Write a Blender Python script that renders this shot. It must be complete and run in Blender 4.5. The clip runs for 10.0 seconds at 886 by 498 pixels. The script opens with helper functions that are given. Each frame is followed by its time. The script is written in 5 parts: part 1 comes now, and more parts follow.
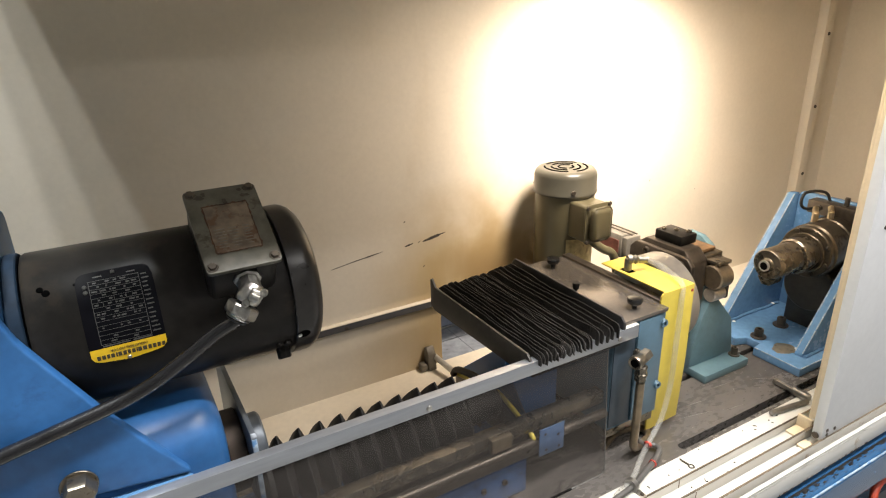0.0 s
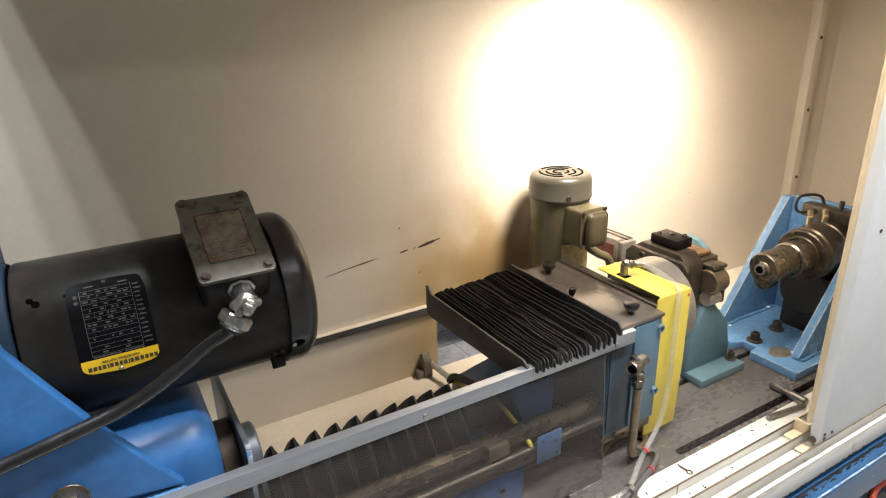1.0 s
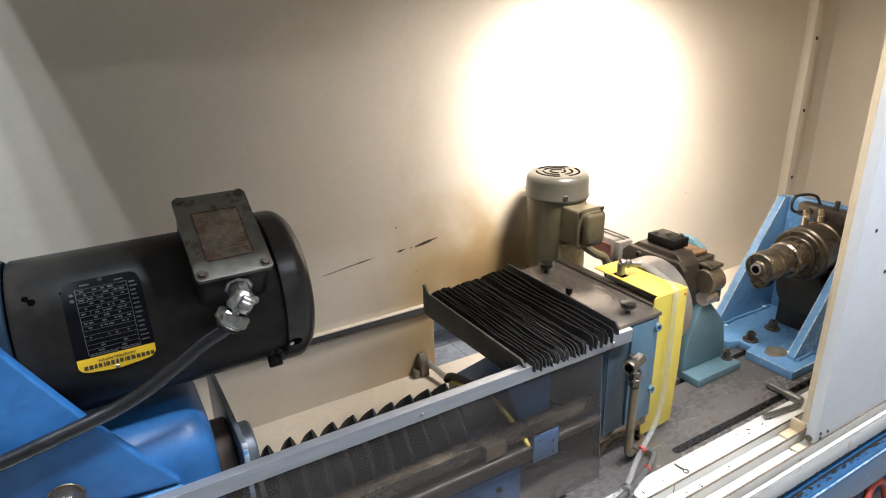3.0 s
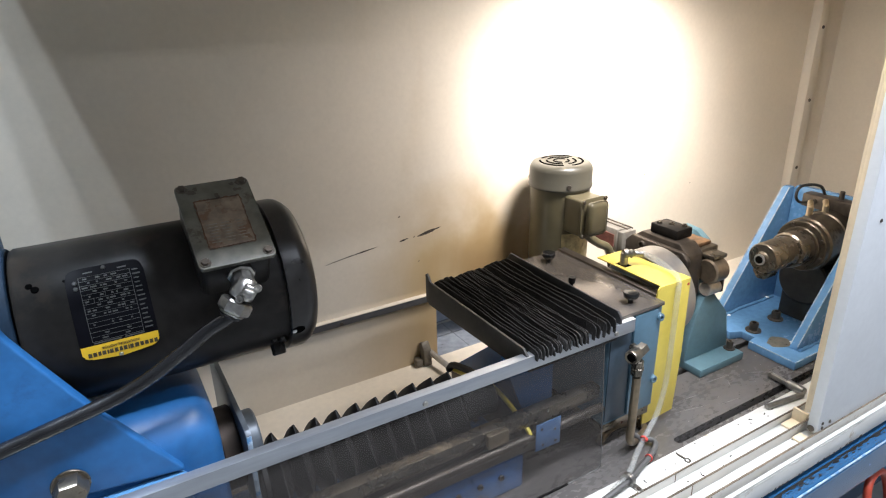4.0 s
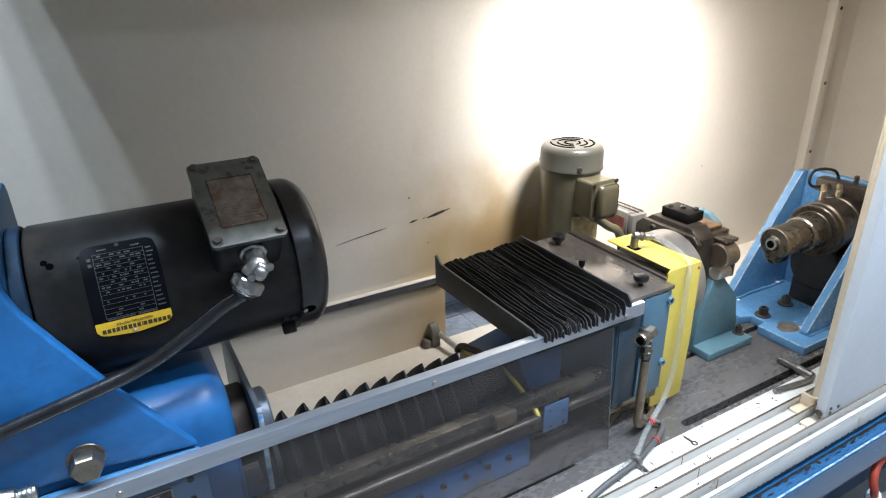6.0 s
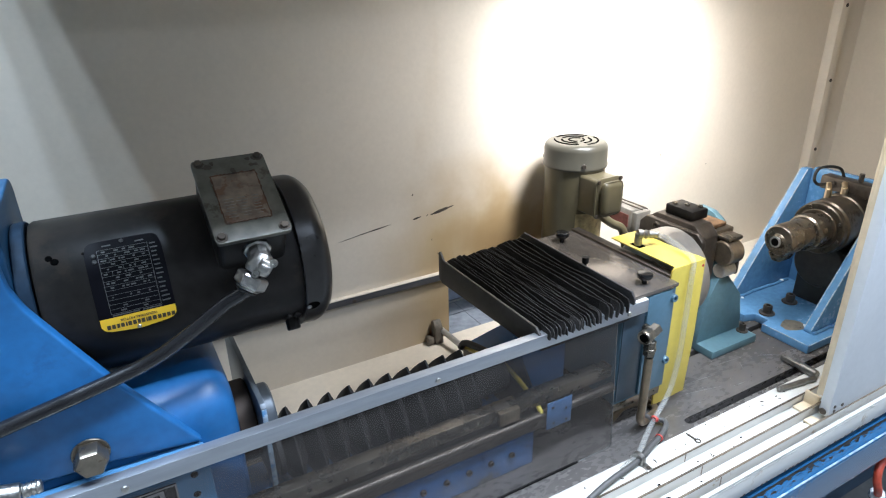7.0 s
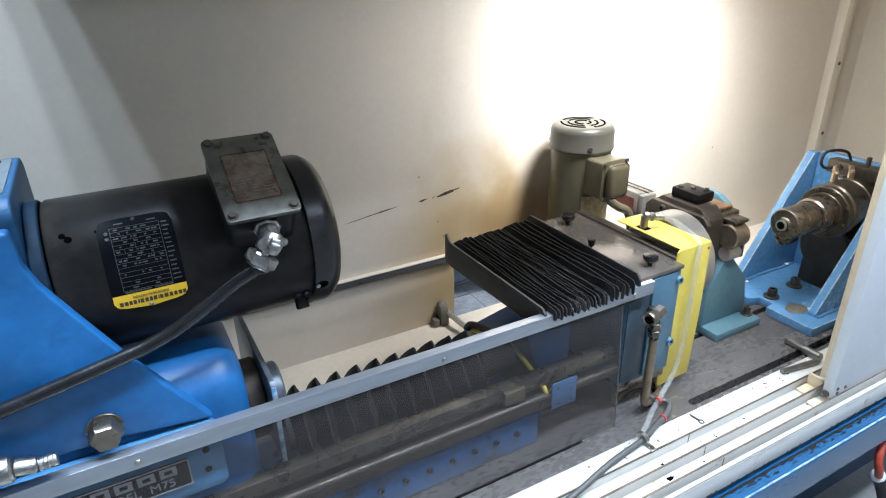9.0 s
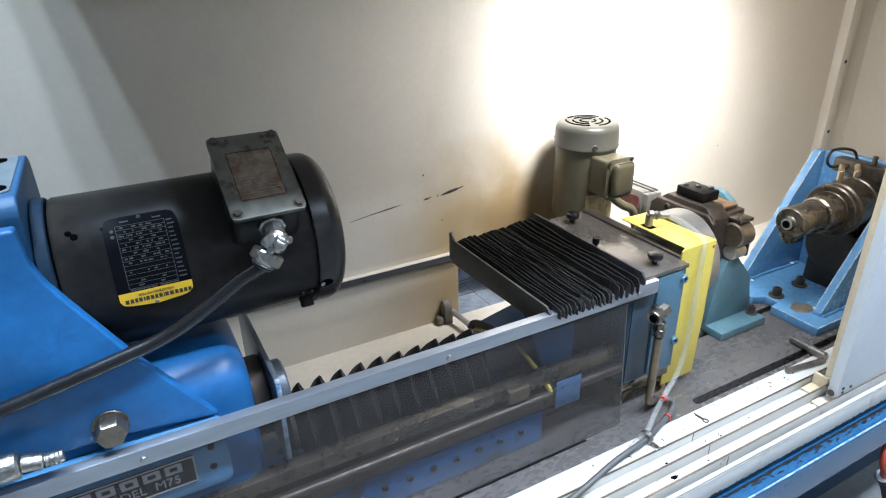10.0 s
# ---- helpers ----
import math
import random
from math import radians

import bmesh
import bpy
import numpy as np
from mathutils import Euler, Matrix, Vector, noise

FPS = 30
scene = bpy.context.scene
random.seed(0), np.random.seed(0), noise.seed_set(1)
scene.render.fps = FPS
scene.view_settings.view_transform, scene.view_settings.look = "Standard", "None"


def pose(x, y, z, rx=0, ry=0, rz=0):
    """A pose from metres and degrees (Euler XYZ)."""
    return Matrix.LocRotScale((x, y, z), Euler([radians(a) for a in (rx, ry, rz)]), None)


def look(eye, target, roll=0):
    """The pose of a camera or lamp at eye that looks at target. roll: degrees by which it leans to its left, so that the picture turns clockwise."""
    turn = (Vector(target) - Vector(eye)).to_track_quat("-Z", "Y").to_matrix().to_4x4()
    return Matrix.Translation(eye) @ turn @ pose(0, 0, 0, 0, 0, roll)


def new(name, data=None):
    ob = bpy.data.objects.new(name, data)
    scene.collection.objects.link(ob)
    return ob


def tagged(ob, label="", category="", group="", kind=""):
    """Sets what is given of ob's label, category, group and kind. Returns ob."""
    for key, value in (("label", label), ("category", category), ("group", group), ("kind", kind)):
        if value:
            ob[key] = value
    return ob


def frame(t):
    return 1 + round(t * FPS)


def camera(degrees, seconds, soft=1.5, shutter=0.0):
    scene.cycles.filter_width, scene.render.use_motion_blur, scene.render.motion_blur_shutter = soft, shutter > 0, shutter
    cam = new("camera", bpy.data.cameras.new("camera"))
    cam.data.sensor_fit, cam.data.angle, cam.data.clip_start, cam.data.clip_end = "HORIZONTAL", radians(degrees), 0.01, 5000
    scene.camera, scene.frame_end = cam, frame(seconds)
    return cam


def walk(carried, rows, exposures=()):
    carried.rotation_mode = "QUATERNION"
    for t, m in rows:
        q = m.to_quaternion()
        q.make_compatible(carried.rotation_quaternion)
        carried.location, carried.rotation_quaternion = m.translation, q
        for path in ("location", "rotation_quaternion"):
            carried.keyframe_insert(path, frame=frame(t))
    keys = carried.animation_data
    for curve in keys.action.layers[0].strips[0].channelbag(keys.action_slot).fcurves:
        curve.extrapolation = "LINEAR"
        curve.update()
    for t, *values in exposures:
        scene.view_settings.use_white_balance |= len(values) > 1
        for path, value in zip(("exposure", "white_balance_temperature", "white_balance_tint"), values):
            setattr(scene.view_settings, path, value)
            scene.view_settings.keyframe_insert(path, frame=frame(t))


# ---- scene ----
# The camera and its walk.
cam = camera(70.95, 10.0, soft=1.15)
ROWS = [
    (0, pose(0.0000, 0.0000, 1.6500, 68.682, 1.383, -29.750)),
    (0.5, pose(0.0024, 0.0073, 1.6504, 68.896, 1.516, -30.047)),
    (1, pose(0.0039, 0.0087, 1.6515, 69.064, 1.566, -30.319)),
    (1.5, pose(0.0041, 0.0077, 1.6546, 69.149, 1.557, -30.481)),
    (2, pose(0.0045, 0.0040, 1.6548, 69.182, 1.440, -30.560)),
    (2.5, pose(0.0020, 0.0070, 1.6513, 69.255, 1.393, -30.686)),
    (4, pose(0.0014, 0.0101, 1.6448, 68.238, 1.354, -30.355)),
    (4.5, pose(0.0009, 0.0088, 1.6442, 67.595, 1.246, -30.212)),
    (5, pose(0.0016, 0.0080, 1.6473, 67.014, 1.083, -29.898)),
    (5.5, pose(-0.0012, 0.0107, 1.6438, 66.769, 1.086, -29.699)),
    (7, pose(-0.0050, 0.0128, 1.6411, 66.407, 1.115, -29.198)),
    (7.5, pose(-0.0037, 0.0090, 1.6393, 66.206, 0.945, -29.200)),
    (8, pose(-0.0073, 0.0071, 1.6369, 65.860, 1.025, -29.178)),
    (8.5, pose(-0.0132, 0.0067, 1.6341, 65.468, 0.973, -29.008)),
    (9, pose(-0.0167, 0.0076, 1.6362, 65.056, 1.056, -28.838)),
    (9.5, pose(-0.0196, 0.0120, 1.6347, 64.957, 1.112, -28.696)),
    (10, pose(-0.0178, 0.0080, 1.6363, 64.903, 1.103, -28.470)),
]
EXPOSURES = [(0.0, 0.06, 7200, 15), (2.5, 0.05, 6480, 15), (4.5, 0.06, 5930, 14), (5.5, 0.06, 5660, 12), (7.5, 0.09, 5560, 11), (10.0, 0.15, 5440, 10)]
walk(cam, ROWS, EXPOSURES)

# ---- world and lights ----
world = bpy.data.worlds.new("world")
scene.world = world
world.use_nodes = True
world.node_tree.nodes["Background"].inputs[0].default_value = (0.5, 0.55, 0.6, 1)
world.node_tree.nodes["Background"].inputs[1].default_value = 0.05


def area_lamp(name, eye, target, size, size_y, watts, color):
    data = bpy.data.lights.new(name, "AREA")
    data.shape, data.size, data.size_y, data.energy, data.color = "RECTANGLE", size, size_y, watts, color
    ob = new(name, data)
    ob.matrix_world = look(eye, target)
    return ob


COOL = (0.91, 0.955, 1.0)
TUBE = (0.82, 0.93, 1.0)
WARM = (1.0, 0.92, 0.81)
# Shop fluorescent rows overhead: short tubes over the open roof bay, a long row over the front, and an unseen far row
# added behind to brighten the fronts.
for lamp_x in (-0.34, -0.50, -0.68):
    area_lamp("ceiling_tube_light", (lamp_x, 0.75, 4.1), (lamp_x, 0.751, 0), 0.05, 1.3, 54, TUBE)
area_lamp("ceiling_row_light", (1.55, -0.22, 4.1), (1.55, -0.05, 0), 3.2, 0.25, 240, COOL)
area_lamp("ceiling_row_light", (2.3, -1.75, 4.1), (2.3, -1.3, 0), 2.2, 0.25, 60, COOL)
area_lamp("far_fill_light", (1.2, -6.6, 4.0), (1.0, 1.0, 1.2), 5.0, 0.3, 36, COOL)
# The machine's own reflector lamp, under the roof, thrown on the back wall: a beam and its wide spill.
for name, watts, cone, aim_z in (("work_lamp_beam", 225, 76, 1.39), ("work_lamp_spill", 69, 152, 1.26)):
    spot = bpy.data.lights.new(name, "SPOT")
    spot.energy, spot.color, spot.spot_size, spot.spot_blend, spot.shadow_soft_size = watts, WARM, radians(cone), 1.0, 0.15
    spot_ob = new(name, spot)
    spot_ob.matrix_world = look((1.27, 1.0, 1.98), (1.425, 1.517, aim_z))

# ---- materials ----


def mat(name, color, rough=0.5, metal=0.0, vary=0.12, scale=6.0, fine=60.0, bump=0.05, wear=None, wear_at=0.62, wear_scale=14.0, spec=0.5, coat=0.0, stretch=(1, 1, 1)):
    """Painted or bare surface: a base colour with broad stains and fine grain, worn patches and slight relief."""
    m = bpy.data.materials.new(name)
    m.use_nodes = True
    nt = m.node_tree
    bsdf = nt.nodes["Principled BSDF"]
    link = nt.links.new

    def node(kind, **values):
        n = nt.nodes.new(kind)
        for key, value in values.items():
            n.inputs[key].default_value = value
        return n

    co = node("ShaderNodeTexCoord")
    mapping = node("ShaderNodeMapping")
    mapping.inputs["Scale"].default_value = stretch
    link(co.outputs["Object"], mapping.inputs["Vector"])
    broad = node("ShaderNodeTexNoise", Scale=scale, Detail=5.0, Roughness=0.6)
    grain = node("ShaderNodeTexNoise", Scale=fine, Detail=3.0)
    for n in (broad, grain):
        link(mapping.outputs[0], n.inputs["Vector"])
    dark = tuple(c * (1 - vary * 1.6) for c in color) + (1,)
    light = tuple(min(1, c * (1 + vary)) for c in color) + (1,)
    ramp = nt.nodes.new("ShaderNodeValToRGB")
    ramp.color_ramp.elements[0].position, ramp.color_ramp.elements[1].position = 0.3, 0.7
    ramp.color_ramp.elements[0].color, ramp.color_ramp.elements[1].color = dark, light
    blend = node("ShaderNodeMix")
    blend.inputs["Factor"].default_value = 0.35
    link(broad.outputs["Fac"], blend.inputs["A"])
    link(grain.outputs["Fac"], blend.inputs["B"])
    link(blend.outputs["Result"], ramp.inputs["Fac"])
    out = ramp.outputs["Color"]
    rmap = node("ShaderNodeMapRange")
    rmap.inputs["To Min"].default_value, rmap.inputs["To Max"].default_value = max(0.03, rough - 0.12), min(1, rough + 0.12)
    link(blend.outputs["Result"], rmap.inputs["Value"])
    link(rmap.outputs[0], bsdf.inputs["Roughness"])
    if wear:
        patch = node("ShaderNodeTexNoise", Scale=wear_scale, Detail=8.0, Roughness=0.7)
        link(co.outputs["Object"], patch.inputs["Vector"])
        step = node("ShaderNodeMapRange")
        step.inputs["From Min"].default_value, step.inputs["From Max"].default_value = wear_at, wear_at + 0.06
        link(patch.outputs["Fac"], step.inputs["Value"])
        mix = nt.nodes.new("ShaderNodeMix")
        mix.data_type = "RGBA"
        link(step.outputs[0], mix.inputs["Factor"])
        link(out, mix.inputs[6])
        mix.inputs[7].default_value = (*wear, 1)
        out = mix.outputs[2]
    link(out, bsdf.inputs["Base Color"])
    relief = node("ShaderNodeBump", Strength=bump, Distance=0.002)
    link(grain.outputs["Fac"], relief.inputs["Height"])
    link(relief.outputs[0], bsdf.inputs["Normal"])
    bsdf.inputs["Metallic"].default_value = metal
    bsdf.inputs["Specular IOR Level"].default_value = spec
    bsdf.inputs["Coat Weight"].default_value = coat
    bsdf.inputs["Coat Roughness"].default_value = 0.15
    return m


CREAM = mat("cream_paint", (0.66, 0.60, 0.50), 0.45, vary=0.05, scale=2.2, fine=90, bump=0.03)
WALLCREAM = mat("stained_cream_wall_paint", (0.66, 0.60, 0.50), 0.42, vary=0.05, scale=2.2, fine=90, bump=0.03)
RECESSGREY = mat("blue_grey_recess", (0.27, 0.30, 0.345), 0.3, vary=0.3, scale=12, wear=(0.22, 0.22, 0.23), wear_at=0.62)
RECESSJOINT = mat("dull_recess_joint", (0.17, 0.19, 0.22), 0.5, vary=0.3, scale=20)
CREAM_TRAY = mat("cream_tray_paint", (0.76, 0.69, 0.57), 0.4, vary=0.08, scale=5, wear=(0.34, 0.24, 0.13), wear_at=0.69)
WHITE = mat("lamplit_white", (0.70, 0.68, 0.62), 0.4, vary=0.04, scale=5, wear=(0.18, 0.15, 0.12), wear_at=0.72, wear_scale=40)
DOORWHITE = mat("door_white_paint", (0.70, 0.715, 0.725), 0.4, vary=0.05, scale=3)
TAN = mat("tan_rubber_trim", (0.70, 0.58, 0.40), 0.55, vary=0.10, scale=8)
BLUE = mat("blue_machine_paint", (0.019, 0.108, 0.285), 0.42, vary=0.2, scale=5, bump=0.08, coat=0.08, wear=(0.016, 0.085, 0.228), wear_at=0.6, wear_scale=9)
DUSTYGREY = mat("dusty_grey_paint", (0.15, 0.18, 0.20), 0.55, vary=0.25, scale=14, bump=0.1)
# Pale chipped paint; also the painted highlights on ledge and plate edges.
WORNLITBLUE = mat("chipped_and_highlight_pale_paint", (0.36, 0.46, 0.56), 0.4, vary=0.4, scale=50, wear=(0.10, 0.24, 0.45), wear_at=0.52, wear_scale=40)
PLATESLATE = mat("dark_slate_steel", (0.135, 0.155, 0.175), 0.4, metal=0.4, vary=0.25, scale=14)
HOSERED = mat("red_hose_rubber", (0.38, 0.050, 0.022), 0.5, vary=0.3, scale=20)
BEDBLUE = mat("blue_bed_paint", (0.019, 0.082, 0.18), 0.24, vary=0.14, scale=6, wear=(0.03, 0.05, 0.08), wear_at=0.68, wear_scale=40, coat=0.4)
LIGHTBLUE = mat("light_blue_paint", (0.118, 0.270, 0.485), 0.25, vary=0.20, scale=5, bump=0.08, coat=0.4, wear=(0.46, 0.50, 0.54), wear_at=0.69, wear_scale=34)
BOXBLUE = mat("grey_blue_paint", (0.078, 0.148, 0.200), 0.4, vary=0.16, scale=9, wear=(0.06, 0.08, 0.10), wear_at=0.66)
TEAL = mat("teal_paint", (0.120, 0.218, 0.258), 0.38, vary=0.16, scale=10, wear=(0.05, 0.07, 0.07), wear_at=0.67, wear_scale=25)
YELLOW = mat("yellow_paint", (0.66, 0.52, 0.085), 0.42, vary=0.08, scale=8, wear=(0.35, 0.24, 0.05), wear_at=0.72, wear_scale=25)
BLACK = mat("black_motor_paint", (0.0175, 0.0160, 0.0145), 0.34, vary=0.3, scale=8, fine=60, bump=0.06, spec=0.10, wear=(0.025, 0.0205, 0.0165), wear_at=0.56, wear_scale=7)
FANBLACK = mat("black_fan_cover_paint", (0.021, 0.0195, 0.018), 0.30, vary=0.3, scale=10, fine=60, bump=0.03, spec=0.28)
WAYBLUE = mat("oily_blue_way_paint", (0.030, 0.115, 0.30), 0.3, vary=0.35, scale=9, fine=50, wear=(0.045, 0.055, 0.07), wear_at=0.57, wear_scale=11, coat=0.2)
KNOBBLACK = mat("glossy_black_plastic", (0.010, 0.010, 0.010), 0.16, vary=0.2, scale=40, spec=0.6)
DISCSTEEL = mat("brushed_disc_steel", (0.46, 0.45, 0.43), 0.34, metal=0.85, vary=0.12, scale=10, fine=60, bump=0.02)
GRIMEBLACK = mat("black_oily_grime", (0.010, 0.009, 0.008), 0.5, vary=0.4, scale=60)
# Dusty blue darkened in the colour, since the lamps would turn it pale.
FLANGEDARK = mat("shade_darkened_dusty_blue_paint", (0.010, 0.022, 0.040), 0.6, vary=0.4, scale=14, spec=0.12, wear=(0.03, 0.036, 0.042), wear_at=0.60, wear_scale=30)
CHEEKBLUE = mat("dull_pale_blue_paint", (0.085, 0.165, 0.32), 0.4, vary=0.2, scale=18)
PANELBLUE = mat("pale_blue_panel_paint", (0.10, 0.27, 0.50), 0.35, vary=0.15, scale=8, wear=(0.06, 0.16, 0.32), wear_at=0.66, wear_scale=20)
RUBBER = mat("black_rubber", (0.017, 0.0165, 0.016), 0.62, vary=0.3, scale=20, fine=160, bump=0.25)
CLOTH = mat("black_bellows_fabric", (0.029, 0.027, 0.025), 0.65, vary=0.5, scale=30, fine=300, bump=0.6, wear=(0.05, 0.047, 0.043), wear_at=0.58, wear_scale=90, spec=0.25)
PADBROWN = mat("rusty_brown_pad", (0.20, 0.115, 0.055), 0.6, vary=0.4, scale=40, wear=(0.08, 0.045, 0.025), wear_at=0.55, wear_scale=50)
PANELEDGE = mat("pale_acrylic_edge", (0.20, 0.20, 0.19), 0.25, vary=0.25, scale=30)
CABLEBLACK = mat("black_cable_jacket", (0.010, 0.010, 0.011), 0.24, vary=0.3, scale=30, fine=200, bump=0.08, spec=0.65)
DULLRIVET = mat("dull_rivet", (0.045, 0.045, 0.042), 0.55, metal=0.3, vary=0.2, scale=60)
PLEATBLACK = mat("black_pleat_rubber", (0.018, 0.0172, 0.0165), 0.55, vary=0.3, scale=20, fine=60, bump=0.05, spec=0.10)
BADGEPALE = mat("pale_badge_paint", (0.45, 0.46, 0.47), 0.5, vary=0.1, scale=40)
PLATEDARK = mat("dark_oily_plate", (0.034, 0.031, 0.026), 0.5, spec=0.35, vary=0.4, scale=12, wear=(0.10, 0.09, 0.075), wear_at=0.68)
STEEL = mat("bare_steel", (0.60, 0.59, 0.57), 0.38, metal=0.8, vary=0.2, scale=12, fine=120)
BROWNSTEEL = mat("oily_brown_steel", (0.215, 0.188, 0.148), 0.28, metal=0.85, vary=0.35, scale=14, wear=(0.10, 0.07, 0.045), wear_at=0.62)
FITGREY = mat("dull_nickel", (0.30, 0.29, 0.27), 0.35, metal=0.9, vary=0.2, scale=40)
# Darker copy of the box paint, with shade put into its colour.
BOXDARK = mat("shaded_blue_grey_paint", (0.042, 0.064, 0.085), 0.45, vary=0.25, scale=12, wear=(0.10, 0.12, 0.13), wear_at=0.66)
DARKSTEEL = mat("dark_oily_steel", (0.092, 0.077, 0.062), 0.38, metal=0.6, vary=0.35, scale=16, wear=(0.15, 0.11, 0.07), wear_at=0.62)
ALU = mat("brushed_aluminium", (0.37, 0.395, 0.43), 0.36, metal=0.7, vary=0.14, scale=10, fine=140, stretch=(0.1, 1, 1), wear=(0.30, 0.32, 0.36), wear_at=0.64, wear_scale=18)
CHROME = mat("zinc_casting", (0.46, 0.45, 0.42), 0.34, metal=1.0, vary=0.25, scale=60, fine=140, bump=0.8)
BOXGREY = mat("grey_cast_cover", (0.094, 0.091, 0.071), 0.46, metal=0.1, vary=0.38, scale=16, wear=(0.045, 0.036, 0.026), wear_at=0.57, wear_scale=16, bump=0.25, spec=0.4)
RUST = mat("rusty_label", (0.140, 0.105, 0.072), 0.6, vary=0.4, scale=30, wear=(0.085, 0.042, 0.020), wear_at=0.54, wear_scale=40)
RUSTEDGE = mat("rust_crust", (0.060, 0.026, 0.011), 0.8, vary=0.5, scale=60, bump=0.5)
BEIGE = mat("beige_grey_motor_paint", (0.108, 0.094, 0.055), 0.30, vary=0.16, scale=3, fine=25, bump=0.0)
CAPGREY = mat("grey_fan_cover_paint", (0.068, 0.064, 0.049), 0.34, vary=0.08, scale=5, fine=25, bump=0.0, wear=(0.11, 0.10, 0.08), wear_at=0.66, wear_scale=20)
BED = mat("oily_cast_iron", (0.178, 0.163, 0.149), 0.27, metal=0.42, vary=0.26, scale=5, fine=90, bump=0.03, stretch=(0.5, 1, 1), wear=(0.36, 0.34, 0.32), wear_at=0.78, wear_scale=60)
# Near-black that puts shade into slots and holes; also colours grease and dark bolts.
SHADEGREASE = mat("slot_shade_and_grease_black", (0.003, 0.003, 0.003), 0.85, spec=0.0)
SMOKED = mat("brown_cover_plate", (0.17, 0.15, 0.13), 0.22, metal=0.55, vary=0.15, scale=9, fine=120)
BRASS = mat("brass", (0.62, 0.52, 0.36), 0.35, metal=1.0, vary=0.2, scale=40)
BROWNTUBE = mat("brown_steel_tube", (0.24, 0.19, 0.13), 0.35, metal=0.7, vary=0.2, scale=30)
RED = mat("red_plastic", (0.50, 0.055, 0.04), 0.5)
LABELRED = mat("faded_red_label", (0.25, 0.095, 0.075), 0.6, vary=0.35, scale=40)
TANLABEL = mat("yellowed_label", (0.50, 0.40, 0.20), 0.5, vary=0.3, scale=30, wear=(0.20, 0.14, 0.07), wear_at=0.58, wear_scale=40)
GREYBAR = mat("grey_steel_bar", (0.10, 0.10, 0.105), 0.45, metal=0.4, vary=0.15, scale=12)
RUSTDARK = mat("rusty_dark_steel", (0.07, 0.05, 0.035), 0.6, metal=0.3, vary=0.3, scale=20, wear=(0.16, 0.07, 0.03), wear_at=0.6, wear_scale=25)
GREASY = mat("greasy_grey_casting", (0.16, 0.14, 0.11), 0.5, vary=0.35, scale=30, wear=(0.05, 0.045, 0.04), wear_at=0.55, wear_scale=30)
STAIN = mat("brown_oil_stain", (0.17, 0.155, 0.125), 0.3, vary=0.4, scale=40)
MIDSTEEL = mat("oily_dark_brown_steel", (0.115, 0.097, 0.073), 0.34, metal=0.8, vary=0.35, scale=14, wear=(0.05, 0.032, 0.02), wear_at=0.56)
# Glossy drips on blue paint, coloured near white to give painted glints.
GLINTDRIP = mat("glint_white_paint_drip", (0.70, 0.76, 0.82), 0.12, vary=0.1, scale=40, coat=0.6)
# Machine blue darkened in the colour to offset the work lamp's spill.
COVERBLUE = mat("shade_darkened_blue_paint", (0.022, 0.092, 0.205), 0.5, vary=0.22, scale=6, bump=0.08, wear=(0.03, 0.075, 0.14), wear_at=0.6, wear_scale=9)
SILVER = mat("silver_paint", (0.26, 0.245, 0.215), 0.4, metal=0.3, vary=0.2, scale=20)
NAMEBLACK = mat("black_nameplate", (0.0040, 0.0040, 0.0058), 0.4, vary=0.2, scale=20, spec=0.05)
NAMEYELLOW = mat("yellow_nameplate", (0.75, 0.48, 0.02), 0.35, vary=0.06, scale=20)
PRINT = mat("pale_print", (0.060, 0.060, 0.058), 0.5, vary=0.15, scale=40)
DIMPRINT = mat("worn_print", (0.055, 0.055, 0.053), 0.5, vary=0.4, scale=200)
LABELPRINT = mat("faded_label_print", (0.15, 0.138, 0.115), 0.6, vary=0.4, scale=90)
DARKPRINT = mat("dark_print", (0.05, 0.04, 0.02), 0.5)
CONCRETE = mat("grey_concrete", (0.20, 0.20, 0.19), 0.7, vary=0.2, scale=2, fine=40)
SHOPWALL = mat("pale_shop_wall", (0.55, 0.56, 0.55), 0.7, vary=0.06, scale=1)
SHADEBLUE = mat("blue_grey_paper", (0.45, 0.52, 0.66), 0.5, vary=0.2, scale=16)
DIRT = mat("brown_grime", (0.045, 0.035, 0.025), 0.7, vary=0.4, scale=60, fine=300)
CEILCOL = mat("pale_ceiling_paint", (0.6, 0.6, 0.6), 0.8, vary=0.05, scale=1)


